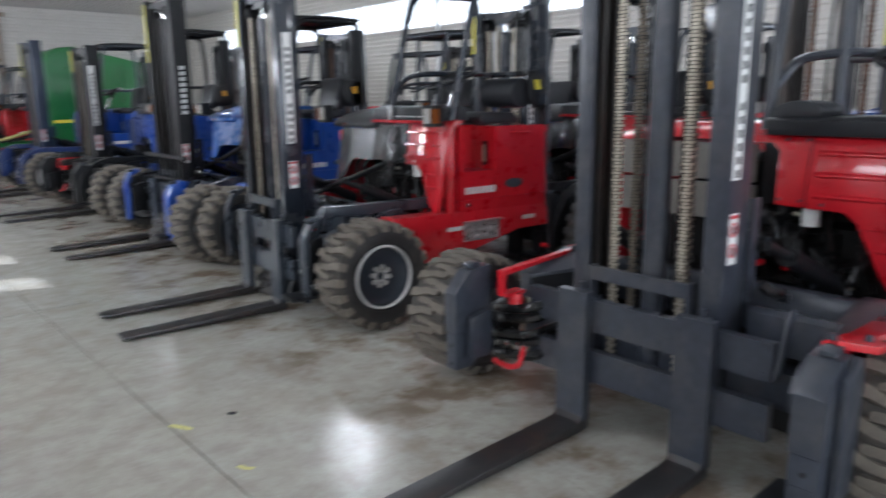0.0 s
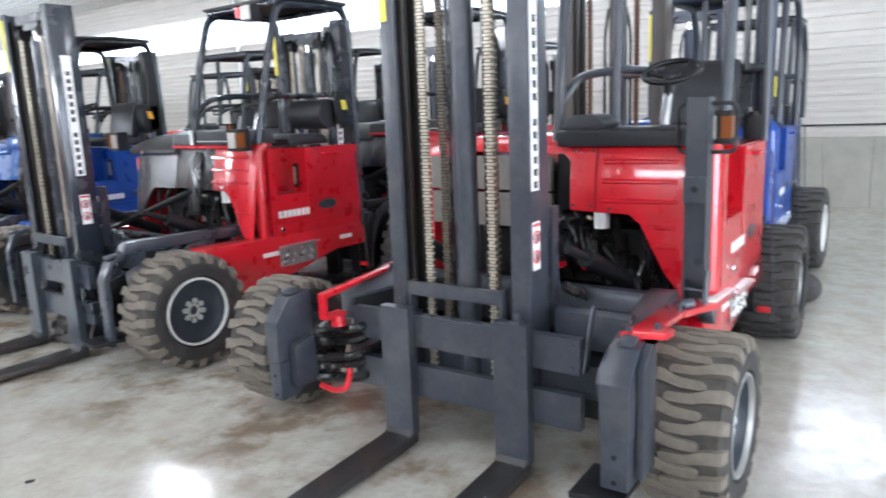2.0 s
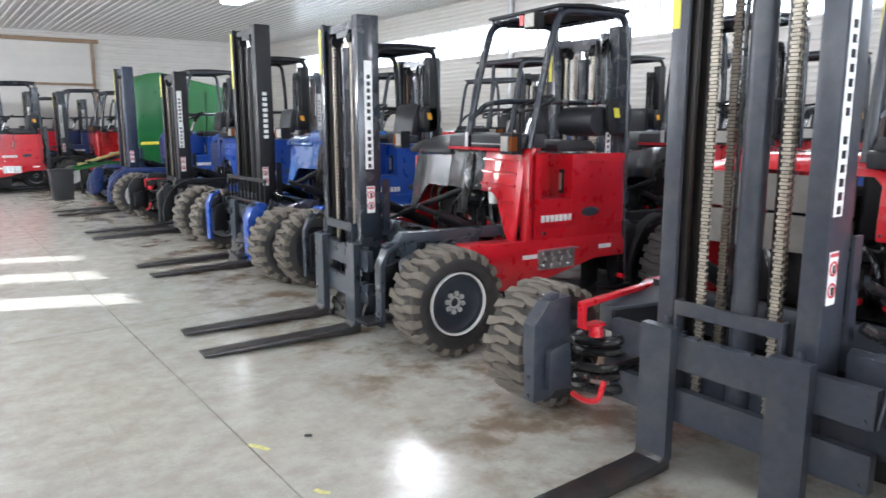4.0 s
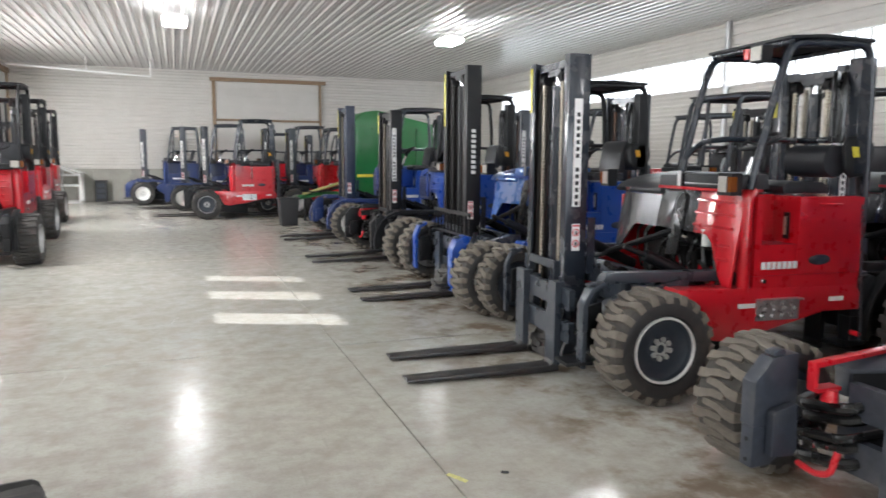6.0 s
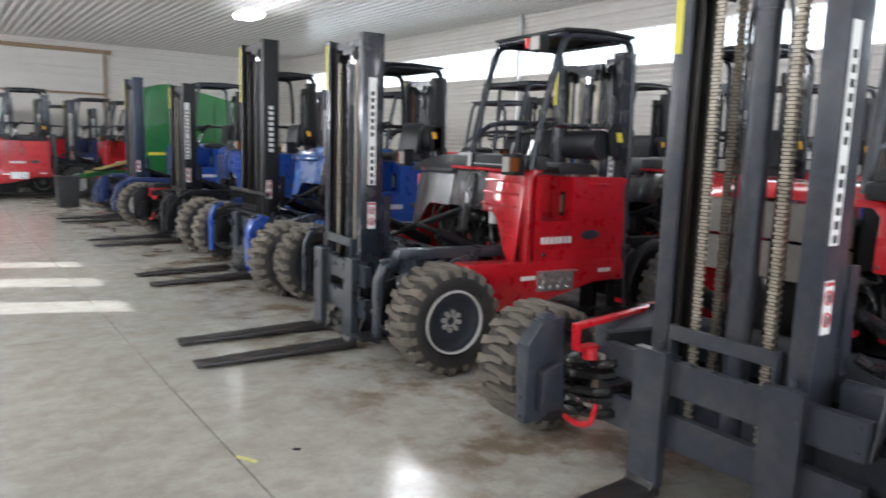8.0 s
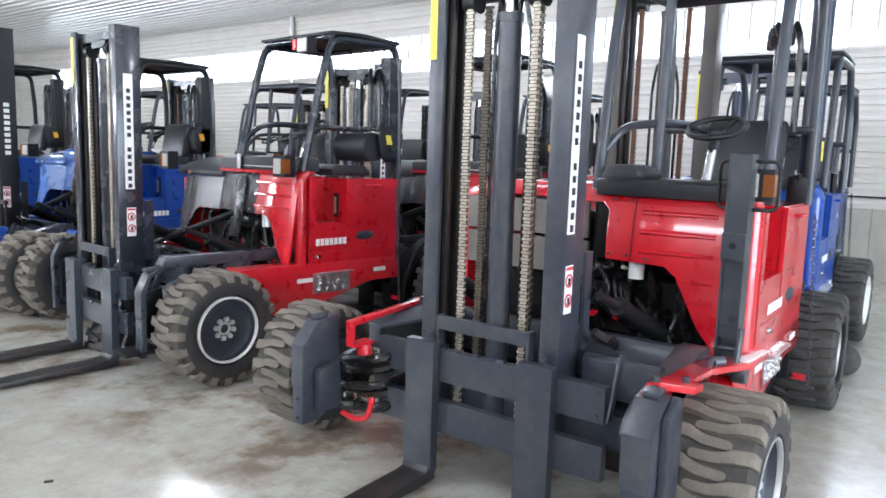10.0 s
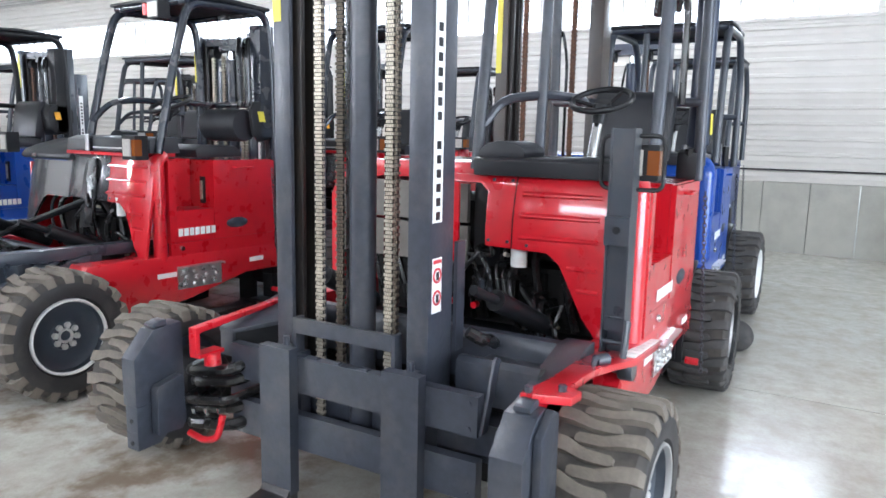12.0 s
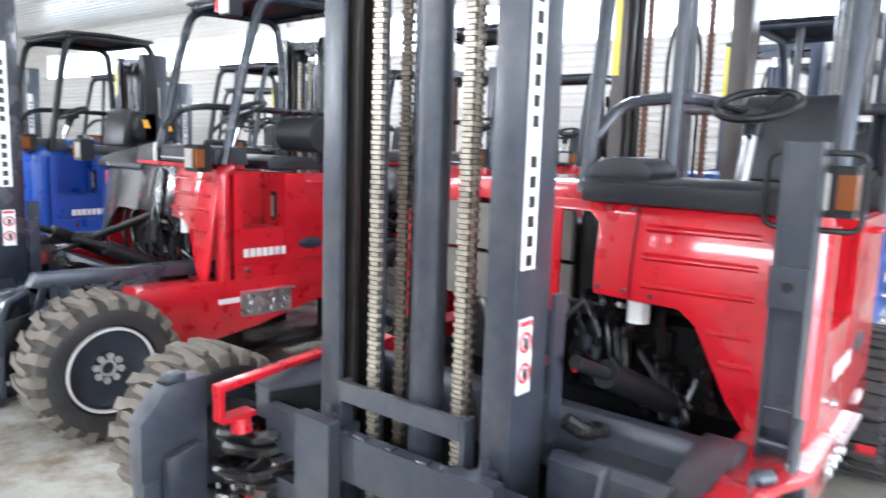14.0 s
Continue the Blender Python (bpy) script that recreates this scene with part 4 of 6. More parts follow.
    for y in (-0.24, -0.12, 0.02, 0.15, 0.22):
        bm = blob()
        prism(bm, [(-0.12, 0.688), (-0.115, 0.697), (-0.09, 0.698), (-0.082, 0.688)], "y", y + wrnd.uniform(-0.02, 0.0), y + wrnd.uniform(0.012, 0.04))
        mpart("weld_bead", bm, frame_paint, root, bevel=0.002)
    for y in (-0.30, 0.30):
        bm = blob()
        box(bm, -0.074, -0.01, y - 0.045, y + 0.045, 0.27, 0.69)
        mpart("carriage_plate", bm, frame_paint, root, bevel=0.005)
    for y in (-0.333, 0.313):
        bm = blob()
        box(bm, -0.18, -0.127, y - 0.086, y + 0.086, 0.075, 0.735)
        fork = mpart("fork", bm, frame_paint, root, "upright shank painted like the carriage", 0.01)
        bm = blob()
        w = 0.080
        prism(bm, [(-0.127, 0.022), (-0.127, 0.10), (-0.18, 0.10), (-0.20, 0.072), (-0.26, 0.066), (-1.36, 0.034), (-1.37, 0.026), (-1.36, 0.018), (-0.20, 0.018)], "y", y - w, y + w)
        mpart("blade", bm, FORK, fork, "worn dark steel fork blade", 0.006)
        bm = blob()
        box(bm, -0.165, -0.07, y - 0.03, y + 0.03, 0.69, 0.725)
        tube(bm, [(-0.10, y, 0.70), (-0.10, y, 0.765)], 0.014, 8)
        mpart("fork_pin", bm, frame_paint, fork, bevel=0.003)
    for o in set(root.children) - before:
        if not o.name.startswith("chain_bar"):
            o.matrix_basis = pose(cx, cy, 0) @ o.matrix_basis
    if k.get("rack"):
        bm = blob()
        box(bm, -0.12, -0.09, -0.62, 0.62, 1.00, 1.04)
        box(bm, -0.12, -0.09, -0.62, 0.62, 0.74, 0.77)
        for i in range(11):
            y = -0.61 + 0.122 * i
            box(bm, -0.115, -0.095, y - 0.008, y + 0.008, 0.68, 1.02)
        mpart("load_rack", bm, BLACK, root, "black load backrest with upright bars")

    # the body may sit a little differently on the frame from one machine to the next
    off = pose(*k.get("shift", (0.0, 0.0)), 0)

    def bpart(name, bm, mat, parent, label="", bevel=0.0):
        return part(name, bm, mat, parent, label, bevel, off if parent is root else None)

    # chassis
    for s in (-1, 1):
        bm = blob()
        front_edge = [(0.22, 0.68), (0.27, 0.76)] if k.get("nose") else [(0.42, 0.62), (0.55, 0.74)]
        lower_edge = [(0.62, 0.36), (0.50, 0.38), (0.44, 0.48), (0.36, 0.60)] if k.get("nose") else [(0.62, 0.38), (0.50, 0.46)]
        prism(bm, front_edge + [(1.85, 0.74), (1.90, 0.66), (1.90, 0.54), (1.55, 0.54), (1.05, 0.42)] + lower_edge, "y", *sorted((s * 0.80, s * 1.0)))
        sill = bpart("side_sill", bm, body, root, bevel=0.012)
        if s < 0:
            bm = blob()
            sdx, sdz = k.get("step", (0.0, 0.0))
            box(bm, 0.98, 1.36, -1.012, -1.002, 0.50, 0.66)
            for i in range(4):
                for j in range(3):
                    lathe(bm, [(0.0, -0.016), (0.014, -0.014), (0.022, -0.004), (0.022, 0.0)], 10, (1.035 + 0.087 * i + 0.02 * (j % 2), -1.012, 0.53 + 0.05 * j))
            box(bm, 0.98, 1.36, -1.06, -1.0, 0.655, 0.668)
            bmesh.ops.translate(bm, vec=(sdx, 0, sdz), verts=bm.verts[:])
            bpart("step_plate", bm, ALU, sill, "bright aluminium tread plate")
            bm = blob()
            box(bm, 0.82 + sdx, 0.975 + sdx, -1.004, -1.0005, 0.60 + sdz, 0.635 + sdz)
            bpart("label", bm, PAPER, sill)
            bm = blob()
            box(bm, 1.62 + 0.6 * sdx, 1.76 + 0.6 * sdx, -1.004, -1.0005, 0.62 + 0.6 * sdz, 0.655 + 0.6 * sdz)
            bpart("label", bm, PAPER, sill)
    bm = blob()
    prism(bm, [(0.62, 0.40), (0.62, 0.60), (1.90, 0.66), (1.90, 0.52), (1.2, 0.36)], "y", -0.78, 0.78)
    bpart("chassis", bm, BLACK, root, bevel=0.01)
    # added black pan that blocks light and deepens the shade under the chassis
    bm = blob()
    prism(bm, [(0.12, 0.20), (0.12, 0.36), (0.62, 0.38), (1.15, 0.36), (1.15, 0.14), (0.9, 0.13)], "y", -0.66, 0.66)
    bpart("belly_pan", bm, BLACK, root, bevel=0.01)
    bm = blob()
    prism(bm, [(1.30, 0.60), (1.80, 0.60), (1.72, 0.40), (1.40, 0.40)], "y", -0.25, -0.20)
    prism(bm, [(1.30, 0.60), (1.80, 0.60), (1.72, 0.40), (1.40, 0.40)], "y", 0.20, 0.25)
    bpart("rear_fork", bm, BLACK, root, bevel=0.006)

    # cab: front panel with its cut-out, side box with the recess, corner post
    front = body
    pdx, pdy = k.get("face", (0.0, 0.0))
    lean_back = k.get("lean_back", 0.0)
    top = 1.48
    bm = blob()
    tongue = [(-0.435, top - 0.032), (-0.43, 1.115)] if k.get("nose") else [(0.05, top - 0.02), (0.05, top - 0.06), (-0.19, top - 0.06), (-0.235, top - 0.10), (-0.24, 1.12)]
    panel = [(-0.86, 0.72), (-0.86, top - (0.032 if k.get("nose") else 0.02))] + tongue + [(-0.56, 1.11), (-0.62, 1.06), (-0.74, 0.82), (-0.80, 0.74)]
    prism(bm, panel, "x", 0.66, 0.685)
    for z in (1.16, 1.20, 1.24, 1.28, 1.32, 1.36, 1.40, 1.43):
        bmesh.ops.bisect_plane(bm, geom=bm.verts[:] + bm.edges[:] + bm.faces[:], plane_co=(0, 0, z), plane_no=(0, 0, 1))

    def bowed(bm):
        for v in bm.verts:
            v.co.x += pdx + lean_back * (v.co.z - 1.1) + k.get("bow", 0.55) * max(0.0, v.co.z - 1.15) ** 2
            v.co.x += 0.0 if lean_back else 0.012 * math.sin(5.0 * v.co.y)
            v.co.y -= (pdy + (0.06 if lean_back else 0.0)) * max(0.0, -v.co.y - 0.40) / 0.46
        return bm
    face = bpart("front_panel", bowed(bm), front, root, "ribbed painted front panel with a curved cut-out", 0.008)
    for z, y0, y1 in ((1.38, -0.80, -0.42), (1.28, -0.80, -0.42), (1.18, -0.80, -0.42), (1.05, -0.80, -0.66), (0.95, -0.81, -0.71)):
        bm = blob()
        prism(bm, [(0.664, z - 0.014), (0.652, z - 0.004), (0.652, z + 0.004), (0.664, z + 0.014)], "y", y0, y1)
        bmesh.ops.subdivide_edges(bm, edges=[e for e in bm.edges if abs(e.verts[0].co.y - e.verts[1].co.y) > 0.05], cuts=6)
        bpart("rib", bowed(bm), front, face)
    for y, z in ((-0.26, 1.44), (-0.26, 1.15), (-0.36, 1.44), (-0.36, 1.15), (-0.46, 1.14), (-0.84, 1.44)):
        bm = blob()
        tube(bm, [(0.664, y, z), (0.655, y, z)], 0.008, 8)
        bpart("bolt", bowed(bm), STEEL, face)
    if not k.get("nose"):
        # black plate set back behind the slot, in place of the shade inside
        bm = blob()
        prism(bm, [(-0.26, 0.98), (-0.26, top - 0.05), (-0.09, top - 0.05), (-0.07, top - 0.08), (-0.07, 0.98)], "x", 0.86, 0.88)
        bpart("slot_plate", bm, BLACK, root, bevel=0.004)
        bm = blob()
        prism(bm, [(-0.068, 1.02), (-0.068, top - 0.06), (0.04, top - 0.06), (0.05, 1.10), (0.0, 1.02)], "x", 0.69, 0.71)
        bpart("slot_cheek", bm, front, root, bevel=0.004)
        bm = blob()
        for i in range(9):
            box(bm, 0.6590, 0.6610, -0.385, -0.38, 1.12 + 0.0375 * i, 1.12 + 0.0375 * (i + 1))
        bpart("seam", bowed(bm), BLACK, face)
    bm = blob()
    cpy = -0.93 - pdy + (0.03 if lean_back else 0.0)
    tube(bm, bend([(0.74 + pdx, cpy, 0.72), (0.74 + pdx, cpy, 1.43), (0.80 + pdx, cpy + 0.03, 1.46)], 0.05), k.get("corner_r", 0.072), 16)
    bpart("corner_post", bm, body, root)
    sx, rz = 0.80 + pdx, 1.46
    ndx, ndz = k.get("marks", (0.0, 0.0))
    bm = blob()
    box(bm, 1.27, 1.86, -1.0, -0.972, 0.84, rz - 0.04)
    side = bpart("side_box", bm, body, root, "painted side box with a step recess", 0.010)
    for name_, dims, bev in (("lower_panel", (sx, 1.858, -0.998, -0.97, 0.72, 0.838), 0.010), ("front_jamb", (sx, sx + 0.058, -0.998, -0.70, 0.84, rz - 0.03), 0.010),
                             ("recess_back", (sx + 0.058, 1.268, -0.722, -0.70, 0.84, rz - 0.03), 0.004), ("recess_sill", (sx + 0.06, 1.268, -0.996, -0.724, 0.84, 1.07), 0.012),
                             ("rear_jamb", (1.272, 1.30, -0.97, -0.70, 0.84, rz - 0.045), 0.004), ("seat_deck", (1.302, 1.86, -0.97, -0.15, rz - 0.075, rz - 0.035), 0.008),
                             ("rear_panel", (1.83, 1.862, -0.97, -0.15, 0.72, rz - 0.08), 0.008)):
        bm = blob()
        box(bm, *dims)
        bpart(name_, bm, body, side, bevel=bev)
    for i in range(7):
        mark(1.0 + ndx + 0.047 * i, -1.004, 0.905 + ndz, 0.037, 0.056, PAPER, side)
    bm = blob()
    box(bm, 1.258, 1.271, -0.90, -0.85, 1.10, 1.30)
    slot = bpart("latch_slot", bm, BLACK, side, bevel=0.003)
    bm = blob()
    box(bm, 1.245, 1.257, -0.885, -0.865, 1.13, 1.27)
    bpart("grab_handle", bm, CHAIN, slot, "brass-coloured handle", 0.003)
    bm = blob()
    lathe(bm, [(0, -0.02), (0.016, -0.02), (0.02, -0.012), (0.02, 0)], 12, (1.02 + ndx * 1.5, -1.0, 0.79 + ndz))
    bpart("key_lock", bm, CHROME, side)
    bm = blob()
    lathe(bm, [(0, -0.006), (0.034, -0.006), (0.04, 0.0)], 16)
    bmesh.ops.transform(bm, matrix=Matrix.Translation((1.51 + ndx, -1.0, 0.92 + 2.6 * ndz)) @ Matrix.Diagonal((2.6, 1, 1, 1)), verts=bm.verts[:])
    bpart("vent", bm, RIM_DARK, side)
    bm = blob()
    tube(bm, bend([(1.45, -1.0, rz - 0.09), (1.45, -1.04, rz - 0.09), (1.62, -1.04, rz - 0.09), (1.62, -1.0, rz - 0.09)], 0.02), 0.008, 6)
    bpart("handle", bm, body, side)

    # engine side
    bm = blob()
    if k.get("nose"):
        prism(bm, [(0.70 + pdx, 1.395), (0.69 + pdx, 1.425), (0.71 + pdx, 1.455), (0.80 + pdx, 1.50), (1.00 + pdx, 1.55), (1.30 + pdx, 1.575), (1.80, 1.575), (1.80, 1.395)], "y", 0.10, 0.86)
    else:
        prism(bm, [(-0.22, 1.40), (-0.22, 1.46), (-0.10, 1.51), (0.55, 1.51), (0.82, 1.44), (0.88, 1.30), (0.88, 0.78), (0.80, 0.78), (0.80, 1.28), (0.74, 1.36), (0.50, 1.42)], "x", 0.86, 1.80)
    bpart("engine_hood", bm, k.get("nose_top", NOSE_TOP) if k.get("nose") else k["hood"], root, "painted engine hood with rounded shoulders", 0.02)
    if k.get("nose"):
        # glossy cover in three sheets below the hood lid, with a rubber strap over the joint
        fx0 = 0.66 + pdx
        cover = k.get("nose_mat", HOOD)

        def leaned(bm):
            for v in bm.verts:
                v.co.x += 0.155 * (v.co.z - 1.1)
            return bm
        bm = blob()
        prism(bm, [(-0.43, 1.115), (-0.43, 1.448), (0.095, 1.448), (0.115, 1.118)], "x", fx0 + 0.006, fx0 + 0.026)
        nose = bpart("nose", leaned(bm), cover, root, "glossy painted nose cover", 0.006)
        bm = blob()
        prism(bm, [(0.122, 1.11), (0.105, 1.388), (0.80, 1.388), (0.845, 1.34), (0.845, 0.83), (0.78, 0.80), (0.74, 0.84), (0.52, 1.08), (0.46, 1.11)], "x", fx0 + 0.012, fx0 + 0.034)
        for y in (0.2, 0.3, 0.4, 0.5, 0.6, 0.68, 0.74, 0.8):
            bmesh.ops.bisect_plane(bm, geom=bm.verts[:] + bm.edges[:] + bm.faces[:], plane_co=(0, y, 0), plane_no=(0, 1, 0))
        for v in bm.verts:
            v.co.x += 0.035 * (v.co.y - 0.11) + 0.25 * max(0.0, v.co.y - 0.5) ** 2
        bpart("lower_cover", leaned(bm), cover, nose)
        bm = blob()
        box(bm, fx0 + 0.012, fx0 + 0.30, -0.86, 0.098, 1.452, 1.476)
        bpart("cowl_strip", bm, body, nose, bevel=0.005)
        bm = blob()
        prism(bm, [(fx0 + 0.015, 1.478), (fx0 + 0.025, 1.565), (fx0 + 0.10, 1.592), (fx0 + 0.34, 1.592), (fx0 + 0.34, 1.478)], "y", -0.185, 0.098)
        bpart("nose_top", bm, k.get("nose_top", NOSE_TOP), nose, bevel=0.010)
        bm = blob()
        box(bm, fx0 + 0.002, fx0 + 0.012, -0.232, -0.19, 1.478, 1.602)
        bpart("guard_foot_plate", bm, GALV, nose, "bright worn foot plate of the guard", 0.003)
        bm = blob()
        box(bm, fx0 + 0.018, fx0 + 0.036, 0.585, 0.655, 1.405, 1.435)
        tube(bm, [(fx0 + 0.016, 0.60, 1.40), (fx0 + 0.016, 0.64, 1.40)], 0.010, 8)
        bpart("hood_latch", bm, CHROME, nose, "bright hood latch", 0.003)
        bm = blob()
        prism(bm, [(-0.295, 0.92), (-0.29, 1.36), (-0.27, 1.415), (-0.235, 1.43), (-0.18, 1.425), (-0.15, 1.40), (-0.13, 1.30), (-0.12, 1.10), (-0.14, 0.90)], "x", fx0 - 0.022, fx0 - 0.004)
        bpart("strap", leaned(bm), HOSE, root, bevel=0.006)
        bm = blob()
        tube(bm, [(fx0, -0.16, 1.10), (0.50, 0.30, 0.90), (0.38, 0.66, 0.76)], [0.03, 0.026, 0.026], 8)
        bpart("stay", bm, BLACK, root)
        bm = blob()
        prism(bm, [(-0.55, 0.66), (-0.45, 0.86), (0.10, 0.86), (0.16, 0.66)], "x", 0.915, 0.93)
        bpart("bay_wall", bm, body, root, bevel=0.008)
        bm = blob()
        prism(bm, [(0.82, 0.40), (0.82, 1.36), (0.855, 1.36), (0.855, 0.40)], "x", fx0 + 0.09, 1.80)
        bpart("bay_side", bm, body, root, bevel=0.008)
    else:
        bm = blob()
        if k.get("plain_grille"):
            box(bm, 0.82, 0.85, -0.05, 0.78, 1.20, 1.40)
            box(bm, 0.83, 0.86, -0.05, 0.78, 0.98, 1.18)
        else:
            box(bm, 0.82, 0.85, 0.08, 0.78, 0.96, 1.36)
            for i in range(9):
                z = 1.0 + 0.038 * i
                prism(bm, [(0.82, z), (0.80, z + 0.012), (0.82, z + 0.024)], "y", 0.11, 0.74)
        bpart("radiator_grille", bm, k["grille"], root)
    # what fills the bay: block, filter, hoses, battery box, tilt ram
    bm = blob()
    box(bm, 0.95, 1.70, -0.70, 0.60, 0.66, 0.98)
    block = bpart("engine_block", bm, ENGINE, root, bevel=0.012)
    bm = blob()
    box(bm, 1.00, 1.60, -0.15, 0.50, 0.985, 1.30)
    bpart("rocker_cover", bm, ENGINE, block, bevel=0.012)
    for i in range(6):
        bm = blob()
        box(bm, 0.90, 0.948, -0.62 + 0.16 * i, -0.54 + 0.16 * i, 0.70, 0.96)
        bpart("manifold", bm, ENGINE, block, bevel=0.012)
    # near-black box that closes the bay and stands for its deep shade
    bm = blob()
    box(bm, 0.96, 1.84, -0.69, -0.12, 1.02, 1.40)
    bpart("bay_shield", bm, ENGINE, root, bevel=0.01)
    bm = blob()
    cany = -0.56 if k.get("nose") else -0.375
    tube(bm, [(0.80 if k.get("nose") else 0.765, cany, 1.015), (0.80 if k.get("nose") else 0.765, cany, 1.11)], 0.042, 16)
    tube(bm, [(0.80 if k.get("nose") else 0.765, cany, 1.11), (0.80 if k.get("nose") else 0.765, cany, 1.15)], 0.047, 16)
    bpart("filter", bm, WHITE, root, "white filter canister")
    rnd = random.Random(5)
    for i in range(8):
        y = -0.65 + 0.16 * i
        bm = blob()
        tube(bm, bend([(0.86, y, 0.70), (0.82 + 0.05 * rnd.random(), y + 0.05, 0.88), (0.86, y + rnd.uniform(-0.15, 0.15), 1.05), (0.92, y + 0.05, 1.12)], 0.12), rnd.uniform(0.012, 0.024), 7)
        bpart("hose", bm, HOSE, root)
    for i in range(14):
        cx, cy, cz = rnd.uniform(0.72, 0.88), rnd.uniform(-0.66, 0.0), rnd.uniform(0.72, 1.16)
        bm = blob()
        if i % 3:
            tube(bm, bend([(cx, cy, cz), (cx - 0.05, cy + rnd.uniform(-0.1, 0.1), cz + rnd.uniform(-0.1, 0.1)), (cx + 0.08, cy + rnd.uniform(-0.15, 0.15), cz - 0.12)], 0.04), rnd.uniform(0.008, 0.016), 6)
            bpart("hose", bm, HOSE, root)
        else:
            tube(bm, [(cx, cy, cz), (cx - 0.03, cy + 0.01, cz + 0.01)], 0.011, 6)
            bpart("hose_fitting", bm, CHAIN, root)
    if k.get("post"):
        for i in range(9):
            y = -0.20 - 0.052 * i + rnd.uniform(-0.02, 0.02)
            z = 1.06 - 0.035 * i
            bm = blob()
            tube(bm, bend([(0.86, y - 0.06, z - 0.30), (0.74, y + 0.02, z - 0.20), (0.72, y + rnd.uniform(-0.05, 0.05), z - 0.06), (0.76, y + 0.07, z + 0.03), (0.90, y + 0.05, z + 0.02)], 0.05), rnd.uniform(0.009, 0.018), 8)
            bpart("hose", bm, HOSE, root)
            bm = blob()
            tube(bm, [(0.735, y + 0.012, z - 0.17), (0.728, y + 0.006, z - 0.125)], 0.019, 8)
            bpart("hose_clamp", bm, STEEL, root, "dark steel hose clamp")
    for i in range(3):
        bm = blob()
        tube(bm, [(0.74, -0.30 + 0.14 * i, 0.80), (0.70, -0.30 + 0.14 * i, 0.80)], 0.018, 8)
        bpart("hose_cap", bm, RED, root)
    for s in (-1, 1):
        bm = blob()
        tube(bm, [(0.12, s * 0.46, 1.02), (0.34, s * 0.48, 0.93)], 0.022, 10)
        tube(bm, [(0.30, s * 0.475, 0.946), (0.80, s * 0.53, 0.72)], 0.048, 12)
        bpart("tilt_ram", bm, BLACK, root)

    # dash pad, wheel, seat, guard
    bm = blob()
    if k.get("nose"):
        prism(bm, [(0.69 + pdx, top), (0.69 + pdx, top + 0.09), (0.71 + pdx, top + 0.106), (1.00, top + 0.112), (1.02, top)], "y", -0.90 - pdy, -0.24)
        pad = bpart("dash_pad", bm, NOSE_TOP, root, "dark graphite dash cover", 0.008)
        bm = blob()
        box(bm, 0.684 + pdx, 0.689 + pdx, -0.86 - pdy, -0.25, top + 0.022, top + 0.032)
        bpart("edge_strip", bm, GALV, pad)
    else:
        prism(bm, [(0.665, top - 0.02), (0.655, top + 0.052), (0.675, top + 0.066), (1.00, top + 0.075), (1.02, top - 0.02)], "y", -0.90 - pdy, -0.16)
        pad = bpart("dash_pad", bm, VINYL, root, "black moulded dash pad", 0.008)
        bm = blob()
        dome = [(-0.40, 0.06)] + [(-0.29 + 0.125 * math.cos(a), 0.066 + 0.080 * math.sin(a) ** 0.8) for a in np.linspace(math.pi, 0, 14)][1:-1] + [(-0.165, 0.06)]
        prism(bm, [(y, top + z) for y, z in dome], "x", 0.70, 0.96)
        bpart("instrument_hump", bm, VINYL, pad, bevel=0.008)
    wx, wy, wz = 1.20, -0.61, 1.84
    tilt = Matrix.Translation((wx, wy, wz)) @ Matrix.Rotation(radians(-24), 4, "Y")
    bm = blob()
    tube(bm, [(0.153 * math.cos(2 * math.pi * i / 28), 0.153 * math.sin(2 * math.pi * i / 28), 0) for i in range(29)], 0.016, 8, False)
    for a in (90, 210, 330):
        tube(bm, [(0.03 * math.cos(radians(a)), 0.03 * math.sin(radians(a)), -0.035), (0.148 * math.cos(radians(a)), 0.148 * math.sin(radians(a)), 0)], 0.011, 6)
    tube(bm, [(0, 0, -0.06), (0, 0, -0.01)], 0.045, 14)
    bmesh.ops.transform(bm, matrix=tilt, verts=bm.verts[:])
    column = blob()
    tube(column, [(wx - 0.02, wy, wz - 0.05), (wx - 0.13, wy, top + 0.03)], 0.026, 12)
    col = bpart("steering_column", column, CHROME, root, "bright steering column")
    boot = blob()
    tube(boot, [(wx - 0.015, wy, wz - 0.03), (wx - 0.045, wy, wz - 0.125)], [0.042, 0.032], 14)
    bpart("boot", boot, BLACK, col, "black boot under the wheel")
    bpart("steering_wheel", bm, BLACK, root)
    bm = blob()
    prism(bm, [(1.24, 1.44), (1.22, 1.50), (1.28, 1.54), (1.60, 1.53), (1.66, 1.48), (1.66, 1.44)], "y", -0.86, -0.42)
    bpart("seat", bm, VINYL, root, bevel=0.03)
    bm = blob()
    if k.get("roll"):
        lathe(bm, [(0.0, -0.21)] + [(0.118 + (0.008 if i % 2 else 0.0), -0.205 + 0.0205 * (i // 2 + i % 2)) for i in range(40)] + [(0.0, 0.21)], 24, (1.64, -0.72, 1.69))
        back = bpart("backrest", bm, VINYL, root, "black ribbed roll-shaped backrest")
        bm = blob()
        lathe(bm, [(0.0, 0.262), (0.05, 0.258), (0.095, 0.24), (0.112, 0.213), (0.10, 0.211)], 24, (1.64, -0.72, 1.69))
        bpart("end_cap", bm, STEEL, back, "shiny dark domed end cap")
    else:
        prism(bm, [(1.56, 1.54), (1.66, 1.52), (1.76, 1.86), (1.73, 1.91), (1.66, 1.91), (1.62, 1.86)], "y", -0.87, -0.43)
        bpart("backrest", bm, VINYL, root, bevel=0.03)
    # overhead guard
    GT = k.get("roof_z", 2.66)
